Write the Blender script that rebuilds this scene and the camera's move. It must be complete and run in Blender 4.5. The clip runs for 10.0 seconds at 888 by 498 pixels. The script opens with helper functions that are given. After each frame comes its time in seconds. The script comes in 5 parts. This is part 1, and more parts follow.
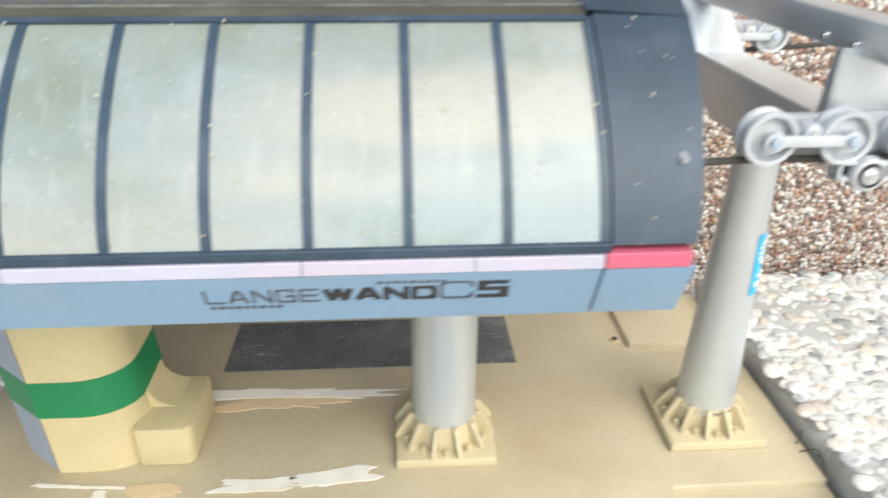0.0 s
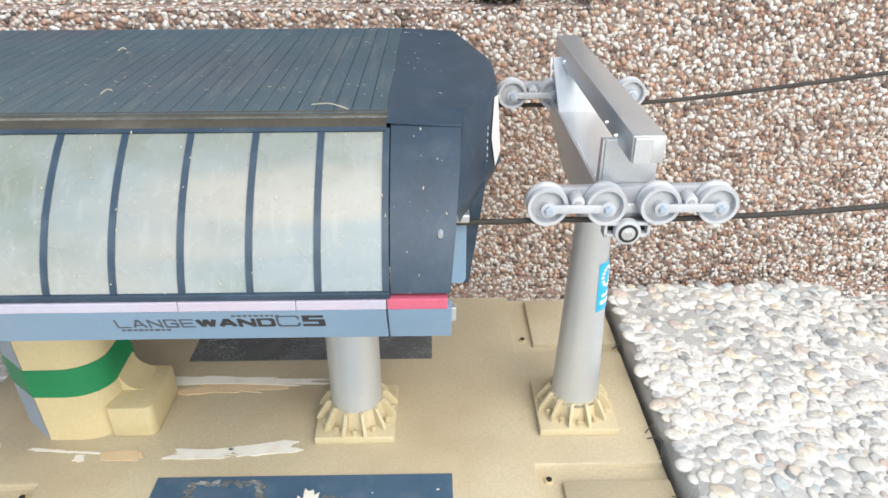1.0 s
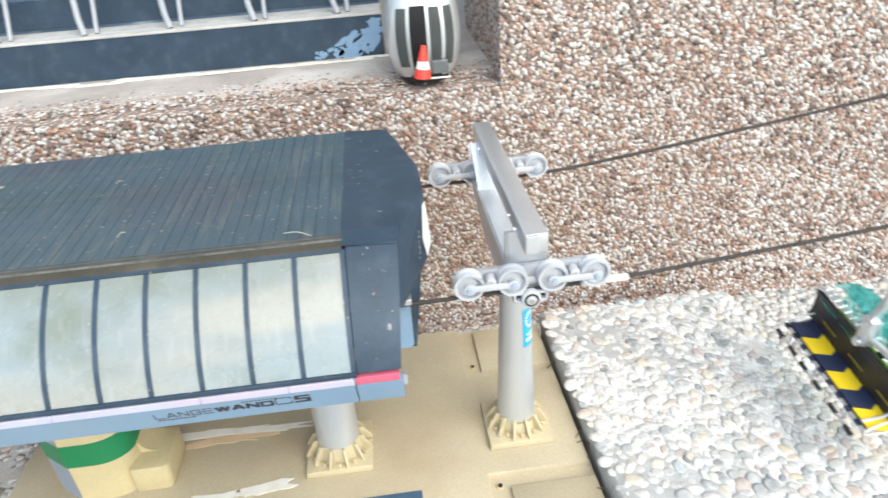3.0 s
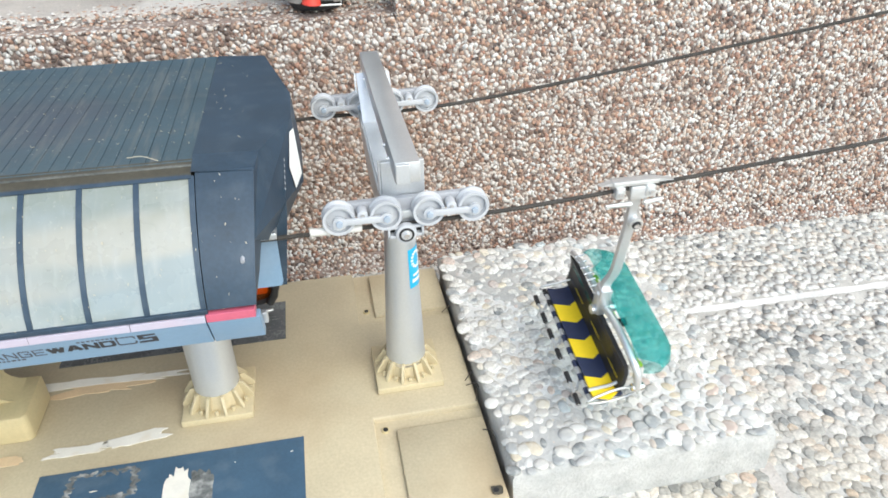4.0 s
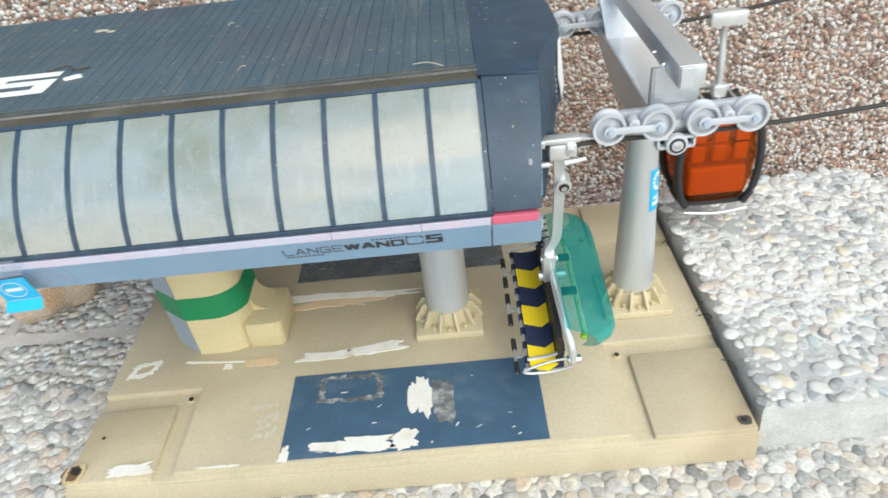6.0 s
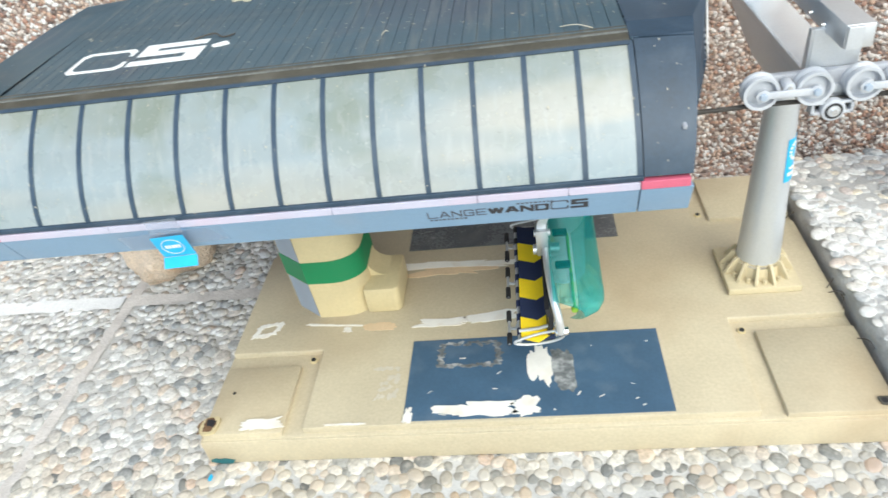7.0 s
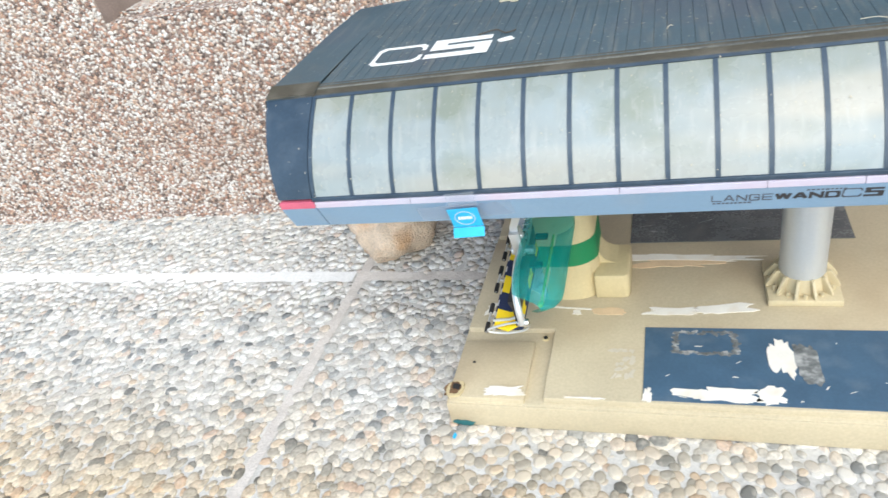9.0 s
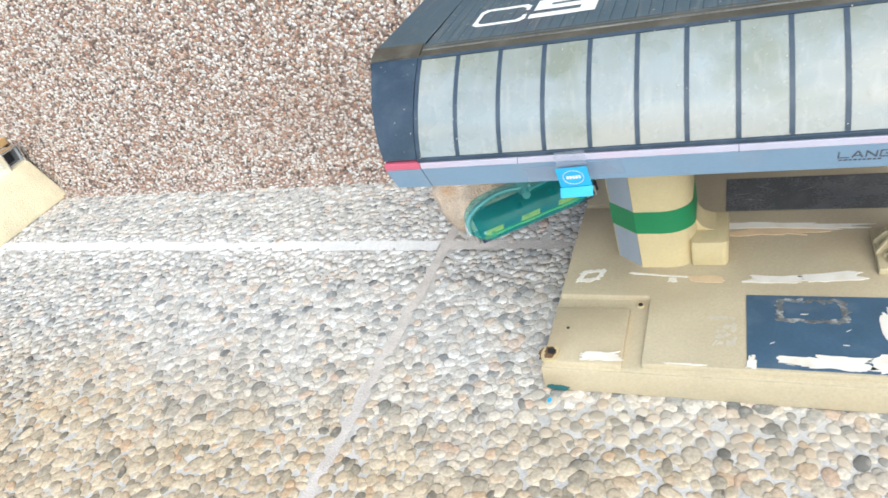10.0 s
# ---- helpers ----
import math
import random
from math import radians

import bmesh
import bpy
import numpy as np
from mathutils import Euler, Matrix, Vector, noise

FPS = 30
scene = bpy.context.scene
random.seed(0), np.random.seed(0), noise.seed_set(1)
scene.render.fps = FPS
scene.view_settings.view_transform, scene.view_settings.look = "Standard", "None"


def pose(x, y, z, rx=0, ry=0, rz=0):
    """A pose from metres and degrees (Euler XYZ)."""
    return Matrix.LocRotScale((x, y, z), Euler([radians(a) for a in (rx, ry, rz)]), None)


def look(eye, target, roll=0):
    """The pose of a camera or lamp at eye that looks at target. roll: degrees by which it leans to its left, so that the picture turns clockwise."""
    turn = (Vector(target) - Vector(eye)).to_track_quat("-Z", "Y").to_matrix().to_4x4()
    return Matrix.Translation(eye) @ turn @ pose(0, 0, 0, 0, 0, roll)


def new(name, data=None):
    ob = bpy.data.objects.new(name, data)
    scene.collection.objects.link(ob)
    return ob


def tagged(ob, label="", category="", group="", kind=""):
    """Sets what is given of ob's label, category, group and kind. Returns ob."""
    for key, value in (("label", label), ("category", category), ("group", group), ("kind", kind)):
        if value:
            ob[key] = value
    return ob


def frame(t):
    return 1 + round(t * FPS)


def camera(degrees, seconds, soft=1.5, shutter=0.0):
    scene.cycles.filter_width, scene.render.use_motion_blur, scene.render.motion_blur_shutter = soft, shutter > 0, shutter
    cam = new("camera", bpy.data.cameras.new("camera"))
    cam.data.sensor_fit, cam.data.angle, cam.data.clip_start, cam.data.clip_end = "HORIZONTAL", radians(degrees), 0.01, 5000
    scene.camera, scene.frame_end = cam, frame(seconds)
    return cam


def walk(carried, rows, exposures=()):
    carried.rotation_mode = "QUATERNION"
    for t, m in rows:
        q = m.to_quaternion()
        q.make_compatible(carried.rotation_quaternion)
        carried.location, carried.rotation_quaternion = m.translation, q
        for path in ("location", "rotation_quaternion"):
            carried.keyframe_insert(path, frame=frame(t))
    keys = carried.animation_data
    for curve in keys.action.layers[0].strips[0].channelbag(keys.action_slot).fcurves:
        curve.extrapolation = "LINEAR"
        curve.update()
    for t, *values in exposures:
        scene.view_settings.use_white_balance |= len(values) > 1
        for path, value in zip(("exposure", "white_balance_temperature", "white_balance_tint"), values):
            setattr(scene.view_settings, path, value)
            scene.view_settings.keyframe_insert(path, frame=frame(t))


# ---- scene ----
cam = camera(65.3, 10.0, soft=1.55, shutter=0.35)
PATH = [
    (0, (-0.03, -0.197, 0.353), (0.084, 1.581, -0.557), 0.3),
    (0.5, (0.035, -0.231, 0.395), (0.189, 1.541, -0.519), 2.4),
    (1, (0.056, -0.274, 0.425), (0.083, 1.48, -0.536), -0.2),
    (1.5, (0.054, -0.282, 0.435), (0.068, 1.474, -0.523), -0.6),
    (2, (0.06, -0.323, 0.474), (-0.023, 1.374, -0.581), -2.2),
    (2.5, (0.048, -0.345, 0.514), (0.088, 1.423, -0.42), -0.2),
    (3, (0.069, -0.352, 0.53), (0.203, 1.391, -0.442), -4.3),
    (3.2, (0.087, -0.348, 0.525), (0.316, 1.375, -0.465), -3.2),
    (4.3, (0.111, -0.342, 0.495), (0.425, 1.289, -0.618), -0.6),
    (4.5, (0.103, -0.344, 0.493), (0.369, 1.29, -0.63), -1.4),
    (5, (0.081, -0.345, 0.487), (0.243, 1.285, -0.661), -3.2),
    (5.5, (0.048, -0.343, 0.482), (0.082, 1.281, -0.684), -5.4),
    (6.8, (-0.015, -0.354, 0.474), (-0.251, 1.241, -0.71), -9.4),
    (7, (-0.026, -0.354, 0.477), (-0.304, 1.226, -0.717), -10.2),
    (7.5, (-0.053, -0.37, 0.484), (-0.464, 1.21, -0.672), -11.9),
    (8, (-0.078, -0.384, 0.487), (-0.548, 1.191, -0.653), -12.3),
    (8.5, (-0.094, -0.396, 0.493), (-0.652, 1.155, -0.641), -13.6),
    (9, (-0.115, -0.413, 0.5), (-0.758, 1.12, -0.612), -14.4),
    (9.5, (-0.136, -0.425, 0.5), (-0.86, 1.069, -0.615), -15.6),
    (10, (-0.151, -0.435, 0.496), (-0.939, 1.024, -0.621), -17.1),
]
walk(cam, [(t, look(eye, target, roll)) for t, eye, target, roll in PATH], exposures=[(0, 0.97, 6850, 3), (0.6, 1.02, 6750, 5), (1, 0.84, 6700, 5), (2, 0.95, 6650, 4), (3, 0.99, 6550, 3), (4.5, 0.78, 6500, 2), (5.5, 0.71, 6500, 1), (7.0, 0.92, 6450, 1), (7.5, 1.05, 6400, 2), (10, 0.86, 6450, 4)])

# ---- light ----
SUN_EL, SUN_ROT = radians(46), radians(154)
world = bpy.data.worlds.new("sky")
scene.world = world
world.use_nodes = True
wn = world.node_tree
sky = wn.nodes.new("ShaderNodeTexSky")
sky.sky_type, sky.sun_disc, sky.sun_elevation, sky.sun_rotation = "NISHITA", False, SUN_EL, SUN_ROT
sky.air_density, sky.dust_density = 1.0, 2.0
wn.nodes["Background"].inputs["Strength"].default_value = 0.15
wn.links.new(sky.outputs[0], wn.nodes["Background"].inputs["Color"])
sun = new("sun", bpy.data.lights.new("sun", "SUN"))
sun.data.energy, sun.data.angle, sun.data.color = 1.4, radians(70), (1.0, 0.985, 0.95)
sun.matrix_world = look((0.95, -1.95, 2.25), (0, 0, 0))


# ---- materials ----
def material(name, base, rough=0.5, metal=0.0, spread=0.12, scale=40.0, fine=400.0, bump=0.15, depth=0.0004,
             stain=None, stain_amount=0.0, stain_scale=12.0, coat=0.0, alpha_glass=0.0):
    m = bpy.data.materials.new(name)
    m.use_nodes = True
    nt = m.node_tree
    n, link = nt.nodes, nt.links.new
    b = n["Principled BSDF"]
    tc = n.new("ShaderNodeTexCoord")
    big, small = n.new("ShaderNodeTexNoise"), n.new("ShaderNodeTexNoise")
    for node, s in ((big, scale), (small, fine)):
        node.inputs["Scale"].default_value, node.inputs["Detail"].default_value = s, 4.0
        link(tc.outputs["Object"], node.inputs["Vector"])
    mix = n.new("ShaderNodeMix")
    mix.data_type = "RGBA"
    mix.inputs[6].default_value = (*[c * (1 - spread) for c in base], 1)
    mix.inputs[7].default_value = (*[min(1, c * (1 + spread)) for c in base], 1)
    add = n.new("ShaderNodeMath")
    add.operation = "MULTIPLY_ADD"
    add.inputs[1].default_value, add.inputs[2].default_value = 0.4, 0.0
    link(small.outputs[0], add.inputs[0])
    add2 = n.new("ShaderNodeMath")
    add2.operation = "MULTIPLY_ADD"
    add2.inputs[1].default_value = 0.6
    link(big.outputs[0], add2.inputs[0])
    link(add.outputs[0], add2.inputs[2])
    rng = n.new("ShaderNodeMapRange")
    rng.inputs[1].default_value, rng.inputs[2].default_value = 0.32, 0.68
    link(add2.outputs[0], rng.inputs[0])
    link(rng.outputs[0], mix.inputs[0])
    colour = mix.outputs[2]
    if stain:
        st = n.new("ShaderNodeTexNoise")
        st.inputs["Scale"].default_value, st.inputs["Detail"].default_value = stain_scale, 6.0
        link(tc.outputs["Object"], st.inputs["Vector"])
        r2 = n.new("ShaderNodeMapRange")
        r2.inputs[1].default_value, r2.inputs[2].default_value = 0.52, 0.72
        r2.inputs[4].default_value = stain_amount
        link(st.outputs[0], r2.inputs[0])
        mx = n.new("ShaderNodeMix")
        mx.data_type = "RGBA"
        mx.inputs[7].default_value = (*stain, 1)
        link(r2.outputs[0], mx.inputs[0])
        link(colour, mx.inputs[6])
        colour = mx.outputs[2]
    link(colour, b.inputs["Base Color"])
    b.inputs["Roughness"].default_value, b.inputs["Metallic"].default_value = rough, metal
    b.inputs["Coat Weight"].default_value = coat
    if alpha_glass:
        b.inputs["Transmission Weight"].default_value = alpha_glass
    rr = n.new("ShaderNodeMapRange")
    rr.inputs[3].default_value, rr.inputs[4].default_value = max(0.03, rough - 0.08), min(1, rough + 0.1)
    link(add2.outputs[0], rr.inputs[0])
    link(rr.outputs[0], b.inputs["Roughness"])
    bp = n.new("ShaderNodeBump")
    bp.inputs["Strength"].default_value, bp.inputs["Distance"].default_value = bump, depth
    link(small.outputs[0], bp.inputs["Height"])
    link(bp.outputs[0], b.inputs["Normal"])
    return m


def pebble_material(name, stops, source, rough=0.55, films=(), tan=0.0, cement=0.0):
    """Stones of many colours, one colour a stone; a tan tint that grows towards the front, cement smears along the long
    joint.
    """
    m = bpy.data.materials.new(name)
    m.use_nodes = True
    nt = m.node_tree
    n, link = nt.nodes, nt.links.new
    b = n["Principled BSDF"]
    if source == "island":
        src = n.new("ShaderNodeNewGeometry").outputs["Random Per Island"]
    else:
        src = n.new("ShaderNodeObjectInfo").outputs["Random"]
    ramp = n.new("ShaderNodeValToRGB")
    ramp.color_ramp.interpolation = "LINEAR"
    els = ramp.color_ramp.elements
    while len(els) < len(stops):
        els.new(0.5)
    for e, (p, c) in zip(els, stops):
        e.position, e.color = p, (*c, 1)
    link(src, ramp.inputs[0])
    tc = n.new("ShaderNodeTexCoord")
    ns = n.new("ShaderNodeTexNoise")
    ns.inputs["Scale"].default_value, ns.inputs["Detail"].default_value = 350.0, 3.0
    link(tc.outputs["Object"], ns.inputs["Vector"])
    rng = n.new("ShaderNodeMapRange")
    rng.inputs[1].default_value, rng.inputs[2].default_value = 0.3, 0.7
    rng.inputs[3].default_value, rng.inputs[4].default_value = 0.75, 1.2
    link(ns.outputs[0], rng.inputs[0])
    mul = n.new("ShaderNodeMix")
    mul.data_type, mul.blend_type = "RGBA", "MULTIPLY"
    mul.inputs[0].default_value = 1.0
    link(ramp.outputs[0], mul.inputs[6])
    link(rng.outputs[0], mul.inputs[7])
    colour = mul.outputs[2]
    # dust and cement film in patches
    pos = n.new("ShaderNodeNewGeometry").outputs["Position"]
    for tint, scale, lo, hi, amount in films:
        cl = n.new("ShaderNodeTexNoise")
        cl.inputs["Scale"].default_value, cl.inputs["Detail"].default_value = scale, 4.0
        link(pos, cl.inputs["Vector"])
        mr = n.new("ShaderNodeMapRange")
        mr.inputs[1].default_value, mr.inputs[2].default_value, mr.inputs[4].default_value = lo, hi, amount
        link(cl.outputs[0], mr.inputs[0])
        mx = n.new("ShaderNodeMix")
        mx.data_type = "RGBA"
        mx.inputs[7].default_value = (*tint, 1)
        link(mr.outputs[0], mx.inputs[0])
        link(colour, mx.inputs[6])
        colour = mx.outputs[2]
    def calc(op, a, b_):
        k = n.new("ShaderNodeMath")
        k.operation = op
        for i, q in enumerate((a, b_)):
            if isinstance(q, (int, float)):
                k.inputs[i].default_value = q
            else:
                link(q, k.inputs[i])
        return k.outputs[0]

    def ease(src_, a, b_):
        k = n.new("ShaderNodeMapRange")
        k.inputs[1].default_value, k.inputs[2].default_value = a, b_
        link(src_, k.inputs[0])
        return k.outputs[0]

    def rough_noise(scale_):
        k = n.new("ShaderNodeTexNoise")
        k.inputs["Scale"].default_value, k.inputs["Detail"].default_value = scale_, 5.0
        link(pos, k.inputs["Vector"])
        return k.outputs[0]

    sep = n.new("ShaderNodeSeparateXYZ")
    link(pos, sep.inputs[0])
    # multiplies in a tan tint that grows towards -y, with an uneven edge
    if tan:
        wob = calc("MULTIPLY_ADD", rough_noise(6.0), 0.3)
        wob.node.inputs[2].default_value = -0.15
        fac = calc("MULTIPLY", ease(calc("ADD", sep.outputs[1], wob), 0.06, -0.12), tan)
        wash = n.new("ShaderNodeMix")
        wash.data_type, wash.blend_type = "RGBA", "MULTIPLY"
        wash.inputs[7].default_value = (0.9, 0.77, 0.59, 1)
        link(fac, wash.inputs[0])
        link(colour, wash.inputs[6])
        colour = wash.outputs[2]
    if cement:
        off = calc("ABSOLUTE", calc("SUBTRACT", sep.outputs[1], 0.222), 0.0)
        away = calc("ABSOLUTE", calc("ADD", sep.outputs[0], 0.02), 0.0)
        fac = calc("MULTIPLY", ease(off, 0.055, 0.008), ease(away, 0.44, 0.56))
        fac = calc("MULTIPLY", fac, ease(rough_noise(45.0), 0.36, 0.6))
        smear = n.new("ShaderNodeMix")
        smear.data_type = "RGBA"
        smear.inputs[7].default_value = (0.74, 0.735, 0.72, 1)
        link(calc("MULTIPLY", fac, cement), smear.inputs[0])
        link(colour, smear.inputs[6])
        colour = smear.outputs[2]
    link(colour, b.inputs["Base Color"])
    b.inputs["Roughness"].default_value = rough
    bp = n.new("ShaderNodeBump")
    bp.inputs["Strength"].default_value, bp.inputs["Distance"].default_value = 0.3, 0.0006
    link(ns.outputs[0], bp.inputs["Height"])
    link(bp.outputs[0], b.inputs["Normal"])
    return m


def tinted(name, base, clear, body):
    """Tinted plastic: part coloured body, part clear."""
    m = bpy.data.materials.new(name)
    m.use_nodes = True
    nt = m.node_tree
    n, link = nt.nodes, nt.links.new
    b = n["Principled BSDF"]
    b.inputs["Base Color"].default_value, b.inputs["Roughness"].default_value = (*base, 1), 0.12
    tr = n.new("ShaderNodeBsdfTransparent")
    tr.inputs[0].default_value = (*clear, 1)
    mix = n.new("ShaderNodeMixShader")
    mix.inputs[0].default_value = body
    link(tr.outputs[0], mix.inputs[1])
    link(b.outputs[0], mix.inputs[2])
    link(mix.outputs[0], n["Material Output"].inputs[0])
    return m


PAVE = [(0.0, (0.15, 0.16, 0.165)), (0.03, (0.24, 0.25, 0.25)), (0.1, (0.35, 0.355, 0.345)), (0.24, (0.45, 0.445, 0.425)), (0.4, (0.52, 0.505, 0.47)),
        (0.52, (0.55, 0.495, 0.44)), (0.64, (0.58, 0.565, 0.525)), (0.78, (0.63, 0.62, 0.59)), (0.9, (0.65, 0.645, 0.62)), (0.95, (0.57, 0.49, 0.4)), (1.0, (0.53, 0.43, 0.37))]
SLAB = [(0.0, (0.22, 0.23, 0.23)), (0.05, (0.33, 0.345, 0.35)), (0.14, (0.45, 0.455, 0.45)), (0.3, (0.54, 0.53, 0.51)), (0.46, (0.6, 0.58, 0.535)),
        (0.64, (0.66, 0.645, 0.61)), (0.82, (0.69, 0.685, 0.66)), (0.87, (0.63, 0.55, 0.42)), (0.92, (0.66, 0.62, 0.53)), (0.96, (0.54, 0.43, 0.38)), (1.0, (0.45, 0.51, 0.53))]
WALL = [(0.0, (0.085, 0.066, 0.06)), (0.12, (0.17, 0.125, 0.105)), (0.24, (0.35, 0.195, 0.14)), (0.38, (0.47, 0.325, 0.24)),
        (0.52, (0.47, 0.39, 0.335)), (0.64, (0.55, 0.5, 0.455)), (0.8, (0.61, 0.58, 0.55)), (1.0, (0.67, 0.655, 0.635))]
DUST = [((0.66, 0.65, 0.63), 170.0, 0.54, 0.7, 0.35)]
WHITE_DUST = [((0.72, 0.7, 0.65), 150.0, 0.5, 0.64, 0.35)]
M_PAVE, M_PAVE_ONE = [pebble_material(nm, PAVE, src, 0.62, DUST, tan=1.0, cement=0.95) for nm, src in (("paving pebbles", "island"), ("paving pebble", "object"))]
M_SLAB, M_SLAB_ONE = pebble_material("slab pebbles", SLAB, "island", 0.6, WHITE_DUST), pebble_material("slab pebble", SLAB, "object", 0.6, WHITE_DUST)
M_WALL = pebble_material("wall grit", WALL, "island", 0.6, [((0.27, 0.16, 0.11), 2.4, 0.5, 0.7, 0.35)])
M_MORTAR = material("paving mortar", (0.52, 0.505, 0.475), 0.85, spread=0.25, bump=0.6, depth=0.001)
M_WALLMORTAR = material("wall mortar", (0.26, 0.2, 0.172), 0.9, spread=0.3, scale=25, bump=0.8, depth=0.001)
M_CEMENT = material("joint cement", (0.74, 0.735, 0.72), 0.85, spread=0.18, scale=12, bump=0.6, depth=0.001)
M_JOINT = material("worn joint mortar", (0.57, 0.53, 0.49), 0.9, spread=0.2, scale=30, bump=0.8, depth=0.0012, stain=(0.42, 0.37, 0.33), stain_amount=0.5, stain_scale=40)
M_SLABTOP = material("pale cement film", (0.66, 0.655, 0.64), 0.85, spread=0.15, scale=60, bump=0.8, depth=0.0012)
M_CONCRETE = material("cast concrete", (0.48, 0.475, 0.46), 0.85, spread=0.2, scale=60, bump=0.8, depth=0.0012, stain=(0.42, 0.42, 0.41), stain_amount=0.5)
M_LEDGE = material("dusty ledge", (0.42, 0.38, 0.35), 0.9, spread=0.25, scale=18, bump=0.8, depth=0.0015, stain=(0.66, 0.64, 0.62), stain_amount=0.8, stain_scale=9)
def roof_material():
    """Dark blue-grey boards with dust streaks along them and a faded violet area."""
    m = material("weathered roof", (0.04, 0.074, 0.097), 0.38, spread=0.35, scale=14, stain=(0.12, 0.125, 0.12), stain_amount=0.35, stain_scale=70)
    nt = m.node_tree
    n, link = nt.nodes, nt.links.new
    b = n["Principled BSDF"]
    colour = b.inputs["Base Color"].links[0].from_socket
    pos = n.new("ShaderNodeNewGeometry").outputs["Position"]
    for tint, stretch, scale, lo, hi, amount in (((0.055, 0.05, 0.072), (1, 1, 1), 7, 0.5, 0.66, 0.6), ((0.15, 0.155, 0.145), (9, 0.7, 1), 26, 0.55, 0.74, 0.6), ((0.34, 0.34, 0.32), (1, 0.5, 1), 420, 0.68, 0.76, 0.7)):
        mp = n.new("ShaderNodeMapping")
        mp.inputs["Scale"].default_value = stretch
        link(pos, mp.inputs["Vector"])
        t = n.new("ShaderNodeTexNoise")
        t.inputs["Scale"].default_value, t.inputs["Detail"].default_value = scale, 4.0
        link(mp.outputs[0], t.inputs["Vector"])
        r = n.new("ShaderNodeMapRange")
        r.inputs[1].default_value, r.inputs[2].default_value, r.inputs[4].default_value = lo, hi, amount
        link(t.outputs[0], r.inputs[0])
        x = n.new("ShaderNodeMix")
        x.data_type = "RGBA"
        x.inputs[7].default_value = (*tint, 1)
        link(r.outputs[0], x.inputs[0])
        link(colour, x.inputs[6])
        colour = x.outputs[2]
    link(colour, b.inputs["Base Color"])
    return m


M_GROOVE = material("dusty groove", (0.15, 0.155, 0.145), 0.8, spread=0.6, scale=30, stain=(0.03, 0.04, 0.05), stain_amount=0.9, stain_scale=18)
M_TAN = material("tan plastic", (0.5, 0.43, 0.298), 0.48, spread=0.16, scale=9, stain=(0.36, 0.265, 0.16), stain_amount=0.55, stain_scale=7.5, bump=0.12)
M_TAN2 = material("pale tan plastic", (0.56, 0.465, 0.27), 0.5, spread=0.1, scale=30, bump=0.1)
M_FOOT = material("tan foot plastic", (0.54, 0.458, 0.295), 0.5, spread=0.1, scale=30, bump=0.1)
M_NAVY = material("navy plastic", (0.024, 0.046, 0.075), 0.45, spread=0.25, scale=30, stain=(0.12, 0.14, 0.16), stain_amount=0.2, stain_scale=60)
M_ROOF = roof_material()
M_BROW = material("faded brown trim", (0.06, 0.054, 0.04), 0.55, spread=0.3, scale=40, stain=(0.15, 0.14, 0.12), stain_amount=0.4, stain_scale=40)
M_BAND = material("light blue plastic", (0.21, 0.33, 0.47), 0.4, spread=0.07, scale=20, stain=(0.3, 0.34, 0.4), stain_amount=0.3, stain_scale=25)
M_LILAC = material("pale lilac strip", (0.44, 0.43, 0.52), 0.4, spread=0.06, scale=20, stain=(0.6, 0.36, 0.42), stain_amount=0.5, stain_scale=9)
M_RED = material("faded red strip", (0.5, 0.105, 0.165), 0.4, spread=0.1)
M_BLUEPATCH = material("worn dark blue paint", (0.058, 0.113, 0.178), 0.5, spread=0.15, scale=30, stain=(0.2, 0.24, 0.28), stain_amount=0.25, stain_scale=45)
M_DARKPATCH = material("dark grey film", (0.1, 0.108, 0.115), 0.26, spread=0.25, scale=25, stain=(0.2, 0.2, 0.2), stain_amount=0.4, stain_scale=30)
M_SCRAPE = material("scraped glue", (0.16, 0.17, 0.17), 0.7, spread=0.5, scale=120, bump=0.6, depth=0.001, stain=(0.5, 0.5, 0.48), stain_amount=0.8, stain_scale=120)
M_PAPER = material("torn white paper", (0.78, 0.75, 0.68), 0.85, spread=0.06, scale=60, stain=(0.62, 0.5, 0.34), stain_amount=0.5, stain_scale=50)
M_RESIDUE = material("pale glue residue", (0.56, 0.51, 0.41), 0.75, spread=0.12, scale=80)
M_PEEL = material("peeling cream paint", (0.66, 0.5, 0.32), 0.8, spread=0.1, scale=60)
M_ALU = material("brushed aluminium", (0.64, 0.66, 0.68), 0.34, metal=0.7, spread=0.08, scale=20, fine=700)
# same aluminium, paler: the sky's reflection is put into its colour
M_ALU_GLEAM = material("aluminium with sky gleam", (0.86, 0.88, 0.9), 0.22, metal=0.55, spread=0.06, scale=20, fine=500)
M_TUBE = material("silver tube", (0.6, 0.62, 0.64), 0.38, metal=0.6, spread=0.06, scale=12, fine=500)
M_WHEEL = material("pale grey plastic", (0.48, 0.495, 0.525), 0.45, spread=0.06, scale=60)
M_BOLT = material("blue-grey bolt", (0.4, 0.47, 0.56), 0.35, metal=0.3, spread=0.06)
M_BAR = material("grey cast bar", (0.36, 0.37, 0.4), 0.45, spread=0.08, scale=60)
M_CHROME = material("polished metal", (0.75, 0.75, 0.75), 0.18, metal=1.0, spread=0.05)
M_ROPE = material("dark steel rope", (0.06, 0.055, 0.05), 0.5, metal=0.4, spread=0.4, fine=2500, bump=0.8, depth=0.0008)
M_SLEEVE = material("white sleeve", (0.72, 0.71, 0.68), 0.5)
M_BLACK = material("black rubber", (0.02, 0.02, 0.022), 0.5, spread=0.3)
